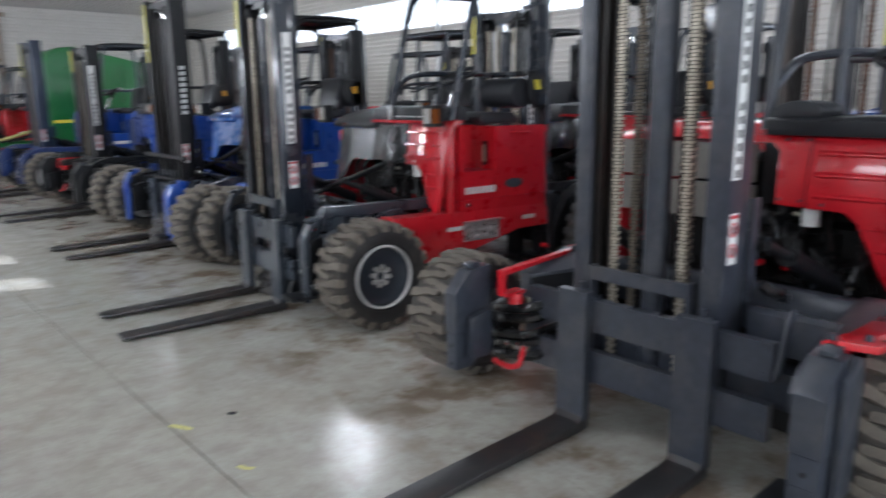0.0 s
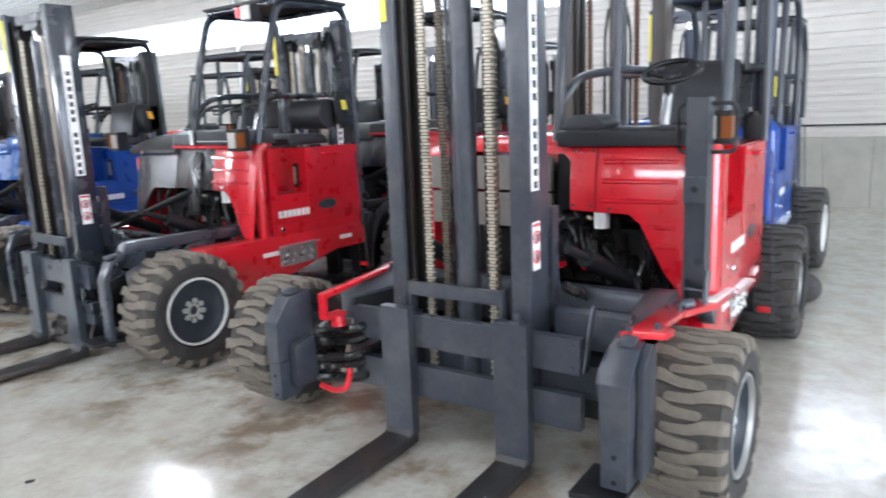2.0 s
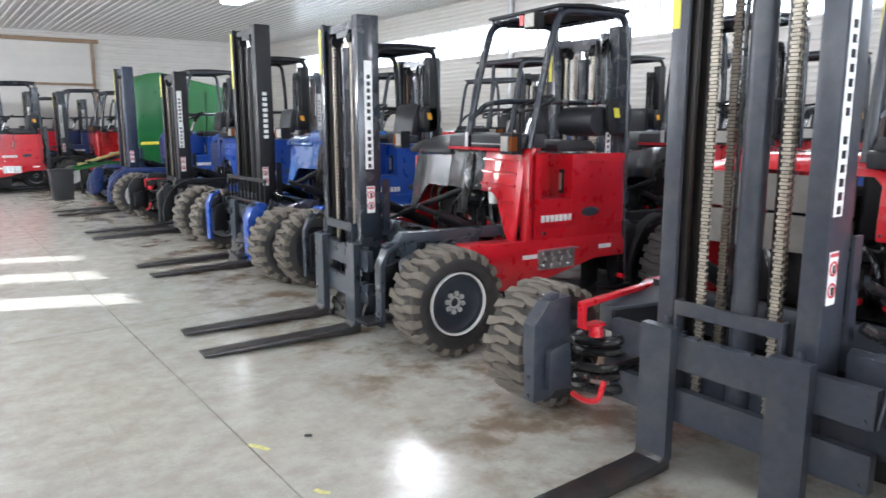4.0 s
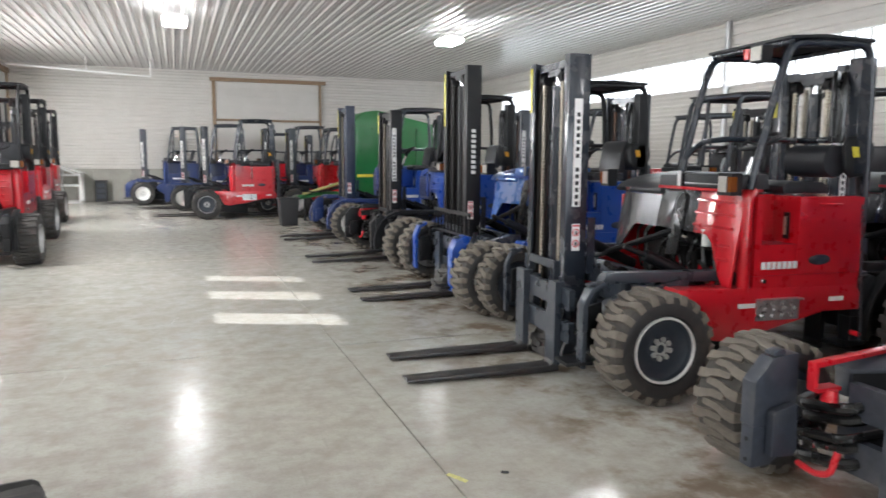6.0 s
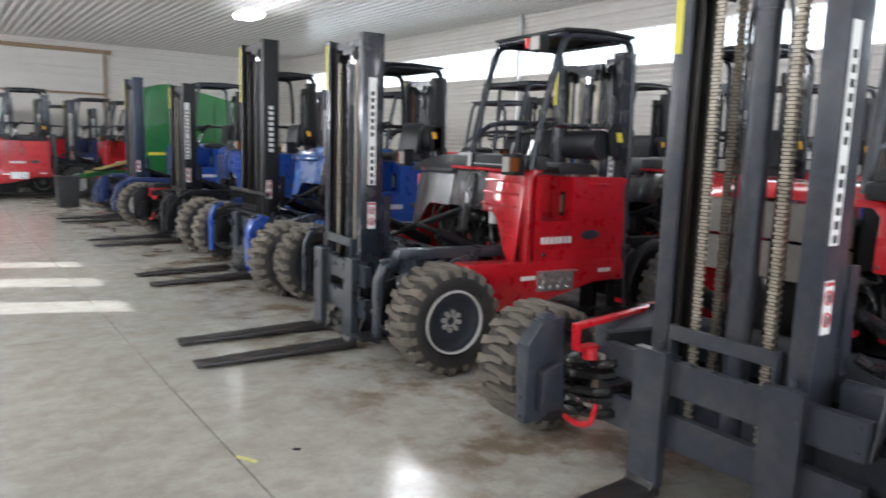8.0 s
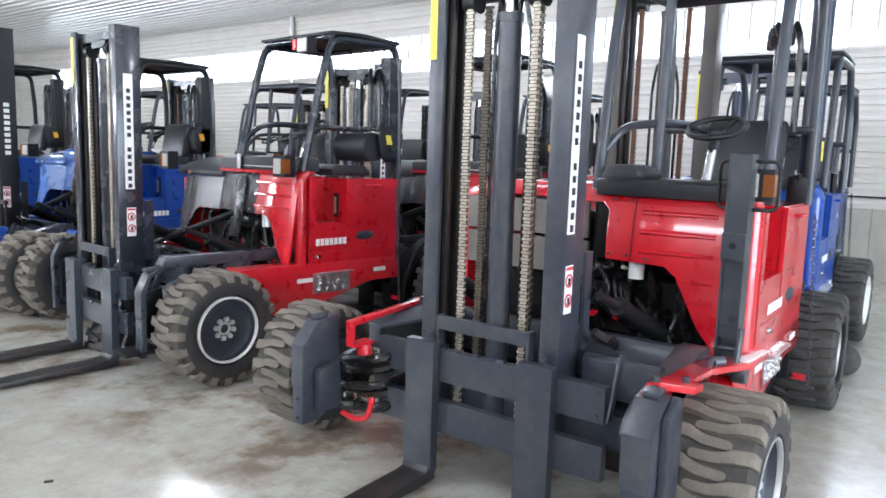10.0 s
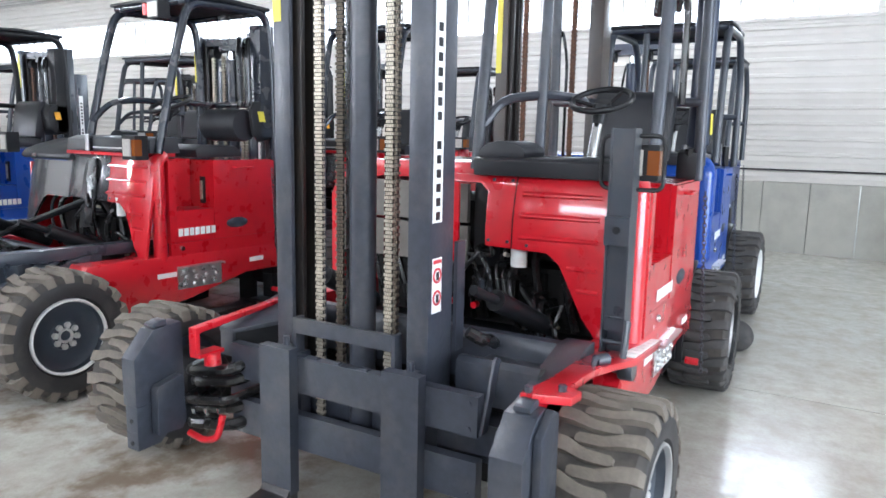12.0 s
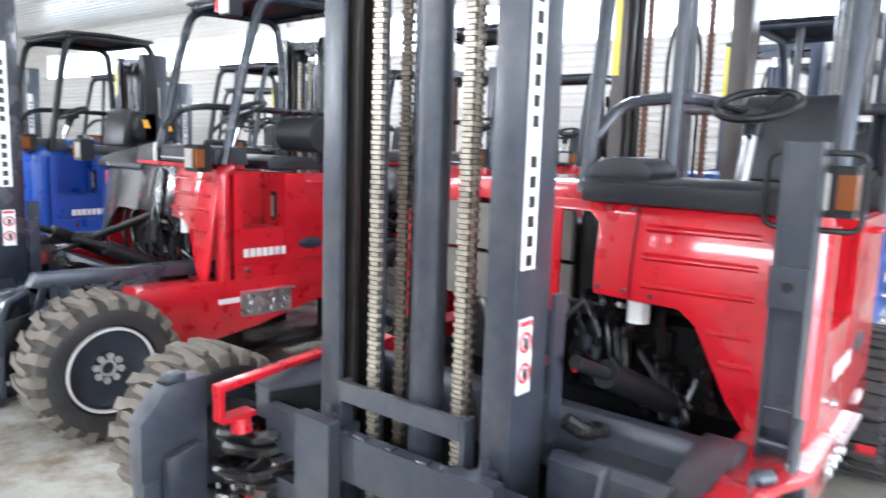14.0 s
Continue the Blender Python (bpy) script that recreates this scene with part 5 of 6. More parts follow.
    rake = k.get("rake", 0.0)
    rx = k.get("rear_x", 1.86)
    for y in (-0.98, -0.09):
        bm = blob()
        tube(bm, bend([(0.83, y, top), (0.94 + 0.7 * rake, y, GT - 0.36), (1.02 + rake, y, GT - 0.02), (1.82, y, GT), (rx, y, 2.2), (rx + 0.02, y, 1.42)], 0.12, 5), 0.030, 10)
        bpart("guard_hoop", bm, k["guard"], root)
    for pts in ([(1.03 + rake, -0.98, GT - 0.01), (1.03 + rake, -0.09, GT - 0.01)], [(1.80, -0.98, GT), (1.80, -0.09, GT)], [(1.00, -0.36, 1.54), (1.06, -0.36, GT - 0.02)],
                [(rx, -0.98, 1.86), (rx, -0.09, 1.86)]):
        if pts[0][1] == -0.36 and k.get("nose"):
            continue
        bm = blob()
        tube(bm, pts, 0.026, 10)
        bpart("guard_bar", bm, k["guard"], root)
    bm = blob()
    tube(bm, bend([(0.87, -0.10, 1.70), (0.98, -0.16, 1.84), (1.02, -0.40, 1.86), (1.40, -0.42, 1.86), (1.85, -0.30, 1.86)], 0.08), 0.024, 8)
    bpart("grab_rail", bm, k["guard"], root)
    bm = blob()
    prism(bm, [(0.99 + rake, GT + 0.005), (0.99 + rake, GT + 0.028), (1.40, GT + 0.05), (1.84, GT + 0.036), (1.84, GT + 0.01), (1.40, GT + 0.022)], "y", -1.01, -0.06)
    bpart("roof", bm, BLACK, root, "flat dark roof plate", 0.006)
    # work lamp and beacon under the roof
    if k.get("work_lamp"):
        bm = blob()
        box(bm, 0.93, 1.02, -0.90, -0.77, GT - 0.15, GT - 0.03)
        hl = bpart("work_lamp", bm, BLACK, root, bevel=0.012)
        bm = blob()
        box(bm, 0.924, 0.931, -0.89, -0.78, GT - 0.14, GT - 0.04)
        bpart("lens", bm, LENS, hl)
        bm = blob()
        tube(bm, [(1.00, -0.66, GT - 0.11), (1.00, -0.66, GT - 0.03)], 0.03, 12)
        bpart("beacon", bm, REDLENS, root)
    # head lamps: clear lens and amber corner
    for y in ((-0.97, 0.80) if k.get("nose") else (-0.97,)) if k.get("lamps", True) else ():
        y -= pdy * 0.6
        flip = -1 if y > 0 else 1
        if k.get("small_lamps"):
            done = set(root.children)
        bm = blob()
        box(bm, 0.56, 0.68, y - 0.10, y + 0.10, 1.475, 1.625)
        hl = bpart("head_lamp", bm, BLACK, root, bevel=0.014)
        bm = blob()
        box(bm, 0.552, 0.562, *sorted((y - 0.035 * flip, y + 0.080 * flip)), 1.497, 1.603)
        bpart("lens", bm, LENS, hl, bevel=0.004)
        bm = blob()
        box(bm, 0.554, 0.62, *sorted((y - 0.104 * flip, y - 0.055 * flip)), 1.50, 1.60)
        bpart("turn_lens", bm, AMBER, hl, bevel=0.006)
        if k.get("lamp_cage"):
            bm = blob()
            tube(bm, bend([(0.53, y - 0.13, 1.50), (0.53, y - 0.13, 1.66), (0.53, y + 0.13, 1.66), (0.53, y + 0.13, 1.44), (0.53, y - 0.13, 1.44), (0.53, y - 0.13, 1.52)], 0.04), 0.009, 6)
            bpart("lamp_cage", bm, BLACK, hl)
        if k.get("small_lamps"):
            # a narrower lamp, set a little lower and further in
            for o in set(root.children) - done:
                o.matrix_basis = o.matrix_basis @ pose(0.65, y + 0.04, 1.52) @ Matrix.Diagonal((0.8, 0.76, 1.08, 1)) @ pose(-0.60, -y, -1.55)
    # column behind the operator: tank with a yellow sticker, pipes above it
    if not k.get("open_rear"):
        bm = blob()
        if k.get("post"):
            tube(bm, [(1.98, -0.95, 1.62), (2.00, -0.95, GT + 0.2)], 0.062, 14)
            tube(bm, [(1.98, -0.95, 1.50), (1.98, -0.95, 1.62)], 0.05, 14)
        else:
            box(bm, 1.74, 1.88, -1.0, -0.88, 1.60, GT - 0.10)
        post = bpart("rear_post", bm, NAVYDARK if k.get("post") else k["guard"], root, bevel=0.0 if k.get("post") else 0.02)
        if not k.get("tank_on", True):
            bm = blob()
            prism(bm, [(1.97, 1.68), (2.02, 1.68), (2.01, 1.80), (1.96, 1.80)], "y", -1.018, -1.0135)
            bpart("sticker", bm, YELLOW, post)
        bm = blob()
        prism(bm, [(1.66, 1.62), (1.64, 1.80), (1.68, 1.88), (1.86, 1.88), (1.92, 1.82), (1.92, 1.70), (1.84, 1.58), (1.72, 1.56)], "y", -1.0, -0.96 if k.get("roll") else -0.72)
        if not k.get("tank_on", True):
            bm.free()
            bm = blob()
            prism(bm, [(1.84, 1.42), (1.84, 1.58), (1.90, 1.60), (1.90, 1.42)], "y", -0.98, -0.86)
        tank = bpart("oil_tank", bm, k["tank"], root, "dark rounded tank behind the seat", 0.025)
        if k.get("tank_on", True):
            bm = blob()
            prism(bm, [(1.72, 1.72), (1.78, 1.72), (1.76, 1.80), (1.70, 1.80)], "y", -1.006, -1.0005)
            bpart("sticker", bm, YELLOW if k.get("roll") else ORANGE, tank)
        for px, py, pr in ((1.70, -0.90, 0.020), (1.70, -0.80, 0.024), (1.82, -0.76, 0.030)):
            bm = blob()
            tube(bm, bend([(px, py, 1.84), (px, py, GT - 0.3), (px + 0.05, py + 0.05, GT - 0.16), (px + 0.12, py + 0.08, GT - 0.3)], 0.08), pr, 8)
            bpart("pipe", bm, HOSE, root)
    bm = blob()
    tube(bm, bend([(1.90, -0.93, 0.76), (1.92, -0.93, 1.2), (1.86, -0.93, 1.60)], 0.05), 0.028, 8)
    bpart("pipe", bm, HOSE, root)
    for py in (-0.88, -0.77):
        bm = blob()
        prism(bm, [(1.94, 0.30), (2.02, 0.30), (2.02, 1.62), (1.94, 1.62)], "y", py, py + 0.014)
        bpart("rear_strut", bm, STEEL, root, "dark channel upright with worn bright edges", 0.003)
    bm = blob()
    box(bm, 1.93, 2.03, -0.90, -0.74, 0.97, 1.08)
    bpart("strut_latch", bm, GREY, root, bevel=0.006)
    for z in (0.34, 0.62, 1.40):
        bm = blob()
        box(bm, 1.96, 2.00, -0.868, -0.768, z, z + 0.03)
        bpart("strut_rung", bm, STEEL, root)
    # hanging mounting chain
    o = new("mount_chain", cached("mount_chain", lambda: mesh_of("mount_chain", link_chain(sag((1.80, -1.045, 1.36), (1.83, -1.09, 0.30), 0.0, 6)), STEEL)))
    o.parent, o.matrix_basis = root, off
    bm = blob()
    tube(bm, [(1.83, -1.0, 0.36), (1.83, -1.075, 0.36)], 0.022, 8)
    bpart("chain_pin", bm, RED, root)
    if k.get("post"):
        # folding arm standing upright before the cab corner
        bm = blob()
        y = -0.945
        for a, b in ((y - 0.050, y - 0.041), (y + 0.041, y + 0.050)):
            box(bm, 0.46, 0.56, a, b, 0.72, 1.69)
        box(bm, 0.466, 0.476, y - 0.041, y + 0.041, 1.22, 1.688)
        box(bm, 0.480, 0.488, y - 0.041, y + 0.041, 0.84, 1.22)
        arm = bpart("folding_arm", bm, STEEL, root, "dark channel-section arm folded upright", 0.003)
        bm = blob()
        box(bm, 0.535, 0.545, y - 0.041, y + 0.041, 0.74, 1.686)
        bpart("channel_web", bm, STEEL, arm)
        bm = blob()
        box(bm, 0.445, 0.48, y - 0.052, y + 0.052, 1.21, 1.33)
        latch = bpart("latch", bm, STEEL, arm, bevel=0.004)
        bm = blob()
        tube(bm, [(0.452, y, 1.275), (0.438, y, 1.275)], 0.016, 10)
        bpart("latch_bolt", bm, BLACK, latch)
        for z in (0.79, 0.90):
            bm = blob()
            tube(bm, [(0.49, y - 0.045, z), (0.49, y + 0.045, z)], 0.012, 8)
            bpart("cross_pin", bm, STEEL, arm)
        bm = blob()
        tube(bm, bend([(0.45, y - 0.07, 0.90), (0.40, y - 0.07, 0.74), (0.40, y - 0.05, 0.70), (0.42, y + 0.05, 0.70)], 0.03), 0.014, 8)
        lathe(bm, [(0, -0.03), (0.045, -0.03), (0.05, -0.02), (0.05, 0.02), (0.045, 0.03), (0, 0.03)], 14, (0.44, y - 0.08, 0.70))
        bpart("hinge", bm, STEEL, arm)
    return root


def kind(**k):
    base = dict(body=RED, leg=GREY, arm=RED, mast=STEEL, guard=STEEL, hood=RED, grille=GREY, tread=RUBBER, rim=RIM_DARK, flange=WHITE, hub=NUT, chain=CHAIN,
                rod=CHROME, tank=BLACK, strip="long")
    base.update(k)
    return base


def place(x, y, yaw=0.0):
    return pose(x, y, 0, 0, 0, yaw)


lift_d = forklift("forklift", kind(flange=GALV, lugs=True, nuts=True, post=True, plain_grille=True, grille=PANEL, work_lamp=True, lamp_cage=True, mast_x=-0.05, wheel_size=0.93, near=-1.115, far=1.285, near_shift=(0.0, 0.035), tank_on=False, mast=GREY, guard=GREY, rail=False, chain_back=CHAIN_DULL), "red truck-mounted forklift with slate mast and dusty lugged tyres")
lift_d.matrix_basis = place(2.85, 1.84)
lift_c = forklift("forklift", kind(lugs=True, nuts=True, nose=True, slim=True, work_lamp=True, mast_x=-0.205, mast=MASTBLUE, leg=SLATE, arm=SLATE, guard=MASTBLUE, shift=(-0.035, -0.25), face=(0.09, 0.06), lean_back=0.155, bow=0.0, decal_x=0.035,
                                   corner_r=0.048, marks=(-0.03, 0.01), step=(-0.05, 0.0), roll=True, carriage=(-0.05, -0.18), bar=(-0.55, 0.46), near=-1.339, far=1.30, wheel_x=-0.031, near_shift=(0.03, -0.13), small_lamps=True, far_guard=(0.20, 0.03), roof_z=2.56, rake=0.09),
                  "red truck-mounted forklift with a graphite nose beside its twin")
lift_c.matrix_basis = place(3.05, 5.56, -4.5)
lift_p = forklift("forklift", kind(lugs=True, slim=True, body=BLUE, arm=BLACK, leg=BLUE, frame=SLATE, hood=BLUE, grille=NAVY, strip="white", rack=True, rail=False, nose=True, nose_mat=BLUE_SHEEN, nose_top=BLUE_SHEEN, shift=(0.0, -0.30), chain=GREASE, flange=GALV, rim=GALV, mast=BLACK, guard=BLACK,
                                   high=2.80, wheel_x=-0.20, near=-1.40, far_shift=(0.15, -0.10), guard_w=0.06, full_guard=True, roof_z=2.54), "blue truck-mounted forklift with black mast and load rack")
lift_p.matrix_basis = place(3.18, 8.60)
lift_q = forklift("forklift", kind(lugs=True, body=BLUE, hood=BLUE, leg=BLACK, arm=RED, grille=NAVY, mast=BLACK, guard=BLACK, flange=WHITE, rim=BLACK, tread=RUBBER, high=2.46, near=-1.42, wheel_x=-0.06),
                  "blue truck-mounted forklift with black legs and white-marked mast")
lift_q.matrix_basis = place(3.18, 11.87)
lift_r = forklift("forklift", kind(body=BLUE, hood=BLUE, leg=NAVY, arm=BLACK, grille=NAVY, mast=NAVYDARK, guard=STEEL, flange=WHITE, rim=WHITE, strip="none", tread=RUBBER,
                                   high=2.74, wheel_x=-0.15), "blue truck-mounted forklift with white wheel rims and navy mast")
lift_r.matrix_basis = place(3.18, 15.17)
lift_s = forklift("forklift", kind(roof_z=2.84, tread=RUBBER_DARK, mast=BLACK, guard=BLACK, leg=BLACK, rim=GALV, flange=GALV, chain=RUST), "red truck-mounted forklift with black mast and dark tyres")
lift_s.matrix_basis = place(-3.55, 12.75, 90)
lift_b = forklift("forklift", kind(roof_z=2.50, tread=RUBBER_DARK, mast=SLATE, guard=STEEL, leg=BLACK, arm=SLATE, rim=GALV, flange=GALV, chain=RUST), "red truck-mounted forklift with slate mast in the back row")
lift_b.matrix_basis = place(5.40, 8.30)
lift_t = forklift("forklift", kind(lugs=True, body=BLUE, hood=BLUE, leg=BLACK, arm=BLUE, grille=NAVY, mast=BROWNISH, guard=STEEL, flange=BLACK, rim=GALV, strip="none", tread=RUBBER_DARK, chain=RUST,
                                   roof_z=2.52, high=2.98, rear_x=2.05, lamps=False, open_rear=True, shift=(0.0, -0.06)), "blue truck-mounted forklift with worn brown mast and black wheel rims")
lift_t.matrix_basis = place(5.30, 2.02, 2)
lift_u = forklift("forklift", kind(lugs=True, body=NAVY, hood=NAVY, leg=BLACK, arm=BLUE, grille=NAVY, mast=NAVYDARK, guard=STEEL, flange=WHITE, rim=WHITE, strip="none", tread=RUBBER_DARK, chain=RUST,
                                   roof_z=2.52, high=2.62, rear_x=2.05, lamps=False, open_rear=True, shift=(0.1, 0.16)), "dark blue truck-mounted forklift with white wheel rims")
lift_u.matrix_basis = place(7.75, 2.14)
# the machine across the aisle whose tyre, wing plate and chain stand close by
lift_w = forklift("forklift", kind(post=True, lamp_cage=True, tread=RUBBER_DARK, tank_on=False, mast=GREY, guard=GREY, rail=False), "red truck-mounted forklift with black tyres and a heavy chain")
lift_w.matrix_basis = place(-1.86, 1.97, 102.5)
for o in lift_w.children:
    if o.name.startswith(("mount_chain", "chain_pin")):
        if o.name.startswith("mount_chain"):
            o.data = o.data.copy()
            o.data.materials[0] = BLACK
        o.matrix_basis = pose(0.448, -1.16, 0.80) @ Matrix.Diagonal((1.4, 1.4, 1.4, 1)) @ pose(-1.83, 1.09, -0.30) @ o.matrix_basis
bm = blob()
prism(bm, [(-1.135, 0.62), (-1.135, 0.745), (-1.11, 0.80), (-0.95, 0.80), (-0.95, 0.62)], "x", 0.45, 0.474)
box(bm, 0.40, 0.474, -1.20, -0.95, 0.595, 0.617)
part("anchor_plate", bm, RED, lift_w, "red anchor plate of the heavy chain", 0.004)
# the far end: a red machine with a graphite nose and dark blue ones
lift_x = forklift("forklift", kind(nose=True, mast=MASTBLUE, leg=BLACK, arm=SLATE, guard=MASTBLUE, tread=RUBBER_DARK, flange=GALV, shift=(-0.05, -0.34), near=-1.30), "red truck-mounted forklift with grey rims and a blue-black mast")
lift_x.matrix_basis = place(0.55, 21.75)
lift_n = forklift("forklift", kind(body=NAVY, hood=NAVY, leg=NAVY, arm=NAVY, frame=BLACK, grille=BLACK, mast=STEEL, guard=STEEL, flange=WHITE, rim=WHITE, tread=RUBBER_DARK, chain=RUST, lamps=False, open_rear=True,
                                   high=2.62), "dark navy truck-mounted forklift with white wheel rims")
lift_n.matrix_basis = place(-1.3, 28.0)
ROWS_OF = "forklifts parked in rows"
for o in (lift_d, lift_c, lift_p, lift_q, lift_r, lift_s, lift_b, lift_t, lift_u, lift_w, lift_x, lift_n):
    tagged(o, group=ROWS_OF)
# second and third rows behind the first, nose to tail; others across the aisle and at the far end
for src, x, y, yaw in ((lift_x, 5.35, 5.25, 0), (lift_b, 5.45, 11.7, 0),
                       (lift_b, 7.8, 5.4, 0), (lift_q, 7.8, 8.5, 0), (lift_b, 7.9, 11.8, 0),
                       (lift_s, -3.85, 16.5, 90), (lift_s, -4.2, 20.5, 90),
                       (lift_n, 0.0, 24.9, 0), (lift_b, 3.0, 21.9, 0), (lift_n, 2.6, 24.9, 0), (lift_b, 2.0, 28.0, 0), (lift_b, 4.6, 28.1, 0)):
    copy_thing(src, place(x, y, yaw))


# ---- loose things and fixtures ----
def ladder(x, y):
    root = tagged(new("ladder"), "white wooden ladder leaning on the wall", "ladder")
    for s in (-0.21, 0.21):
        bm = blob()
        prism(bm, [(x - 0.42, 0.0), (x - 0.36, 0.0), (x - 0.02, 3.45), (x - 0.08, 3.45)], "y", y + s - 0.02, y + s + 0.02)
        part("stile", bm, WHITE, root, bevel=0.005)
    for i in range(11):
        z = 0.25 + 0.29 * i
        xx = x - 0.39 + 0.34 * z / 3.45
        bm = blob()
        box(bm, xx - 0.05, xx + 0.03, y - 0.26, y + 0.26, z - 0.018, z + 0.018)
        part("rung", bm, WHITE, root, bevel=0.004)
    return root


ladder(EAST - 0.02, -0.88)


def ceiling_lamp(x, y):
    root = tagged(new("ceiling_lamp"), "bright white high-bay lamp under the ceiling", "lamp", "ceiling lamps")
    bm = blob()
    prism(bm, [(-0.24, 0.09), (-0.20, 0.17), (0.20, 0.17), (0.24, 0.09)], "y", -0.34, 0.34)
    part("housing", bm, WHITE, root, bevel=0.01)
    bm = blob()
    prism(bm, [(-0.20, -0.03), (-0.25, 0.0), (-0.25, 0.086), (0.25, 0.086), (0.25, 0.0), (0.20, -0.03)], "y", -0.36, 0.36)
    part("diffuser", bm, TUBE, root, "glowing box-shaped diffuser")
    for s in (-0.3, 0.3):
        bm = blob()
        tube(bm, [(0, s, 0.17), (0, s, 0.34)], 0.008, 6)
        part("rod", bm, GALV, root)
    root.matrix_basis = pose(x, y, HIGH - 0.33)
    return root


first_lamp = ceiling_lamp(-0.10, 17.5)
for x, y in ((6.5, 17.75), (-0.10, 10.9), (6.75, 10.3), (-0.10, 4.2), (6.7, 4.2), (-0.10, -2.5), (6.7, -2.5)):
    copy_thing(first_lamp, pose(x, y, HIGH - 0.33))


def ball(x, y):
    bm = blob()
    bmesh.ops.create_uvsphere(bm, u_segments=28, v_segments=16, radius=0.125)
    for v in bm.verts:
        v.co *= 1 + 0.03 * noise.noise(v.co * 6)
    tagged(part("float_ball", bm, RUBBER_DARK, at=pose(x, y, 0.122)), "dark grey scuffed ball lying on the floor", "ball")


ball(6.36, 0.77)


def bin_(x, y):
    bm = blob()
    prism(bm, [(-0.20, 0.0), (0.20, 0.0), (0.24, 0.66), (-0.24, 0.66)], "y", -0.22, 0.22)
    root = tagged(part("bin", bm, PLASTIC, bevel=0.02, at=pose(x, y, 0)), "black plastic bin standing on the floor", "bin")
    bm = blob()
    box(bm, -0.26, 0.26, -0.25, 0.25, 0.64, 0.69)
    part("rim", bm, PLASTIC, root, bevel=0.01)


bin_(2.4, 18.2)


def baler(x, y):
    """The big green round-bodied farm machine behind the rows."""
    root = tagged(new("hay_baler"), "big green round baler with yellow stripe and open side", "farm machine")
    prof = [(-1.70, 0.6), (-1.78, 1.6), (-1.76, 2.55), (-1.66, 2.76), (-1.45, 2.86), (-1.15, 2.90), (0.5, 2.55), (1.2, 2.2), (1.3, 0.9), (0.7, 0.45)]
    bm = blob()
    prism(bm, prof, "y", -0.85, 0.85)
    part("drum", bm, GREEN, root, "green rounded steel chamber", 0.04)
    bm = blob()
    prism(bm, [(-1.70, 1.18), (1.28, 1.24), (1.28, 1.30), (-1.70, 1.25)], "y", -0.88, -0.852)
    part("stripe", bm, YELLOW, root)
    for px in (-0.9, -0.1, 0.7):
        bm = blob()
        prism(bm, [(px, 1.35), (px + 0.04, 1.35), (px + 0.04, 2.60 - 0.2 * (px + 0.9)), (px, 2.60 - 0.2 * (px + 0.9))], "y", -0.885, -0.852)
        part("side_rib", bm, GREEN, root)
    for s in (-1, 1):
        w = new("wheel", cached(("tyre", RUBBER_DARK.name), lambda: tyre_mesh(RUBBER_DARK)))
        w.parent, w.matrix_basis = root, pose(0.3, s * 1.02, 0.55, 0, 0, 0 if s < 0 else 180) @ Matrix.Diagonal((1.37, 1.1, 1.37, 1))
        r = new("rim", MESH[("rim", WHITE.name)])
        r.parent = w
        r = tagged(new("tread", MESH[("tread", RUBBER_DARK.name)]), kind="stuff")
        r.parent = w
    bm = blob()
    box(bm, -1.0, 1.1, -0.75, 0.75, 0.45, 0.80)
    part("frame", bm, GREEN, root, bevel=0.02)
    bm = blob()
    tube(bm, bend([(-0.9, -0.3, 0.6), (-2.4, -0.1, 0.75), (-3.1, 0.0, 0.62)], 0.3), 0.06, 8)
    tube(bm, bend([(-0.9, 0.3, 0.6), (-2.4, 0.1, 0.75), (-3.1, 0.0, 0.62)], 0.3), 0.06, 8)
    part("drawbar", bm, GREEN, root)
    bm = blob()
    tube(bm, bend([(-1.2, -0.2, 1.3), (-2.2, -0.2, 0.95), (-3.0, -0.1, 0.72)], 0.2), 0.035, 8)
    part("drive_shaft", bm, STRAW, root, "faded yellow shaft cover")
    for i in range(5):
        bm = blob()
        tube(bm, sag((-1.0, -0.5 + 0.2 * i, 1.5), (-3.0, -0.2 + 0.1 * i, 0.8), 0.25), 0.018, 6)
        part("hose", bm, HOSE, root)
    bm = blob()
    tube(bm, bend([(-2.9, 0.12, 0.0), (-2.9, 0.12, 0.62), (-2.7, 0.1, 0.72)], 0.05), 0.035, 8)
    part("jack_stand", bm, BLACK, root)
    root.matrix_basis = pose(x, y, 0)


baler(5.9, 19.2)


def kennel(x, y):
    root = tagged(new("kennel"), "white-framed wire kennel with a sloping roof", "kennel")
    w, d, h0, h1 = 1.35, 1.1, 1.0, 1.55
    def bar(p, q, r=0.028):
        bm = blob()
        tube(bm, [p, q], r, 4)
        part("frame_bar", bm, WHITE, root)
    for px, top in ((0, h1), (w * 0.5, 1.3), (w, h0)):
        for py in (0, d):
            bar((px, py, 0), (px, py, top))
    for py in (0, d):
        bar((0, py, 0.03), (w, py, 0.03))
        bar((0, py, 0.62), (w, py, 0.62))
        bar((0, py, h0), (w, py, h0))
        bar((0, py, h1), (w, py, h0))
    for px in (w,):
        bar((px, 0, 0.03), (px, d, 0.03))
        bar((px, 0, h0), (px, d, h0))
        for i in range(1, 4):
            bar((px, d * i / 4, 0), (px, d * i / 4, h0), 0.02)
    bm = blob()
    prism(bm, [(-0.05, h1 + 0.03), (w + 0.08, h0 + 0.03), (w + 0.08, h0 + 0.06), (-0.05, h1 + 0.06)], "y", -0.06, d + 0.06)
    part("roof", bm, LINER, root)
    bm = blob()
    box(bm, 0.06, w * 0.5 - 0.06, -0.012, 0.012, 0.08, 0.58)
    part("panel", bm, RED, root)
    root.matrix_basis = pose(x, y, 0)


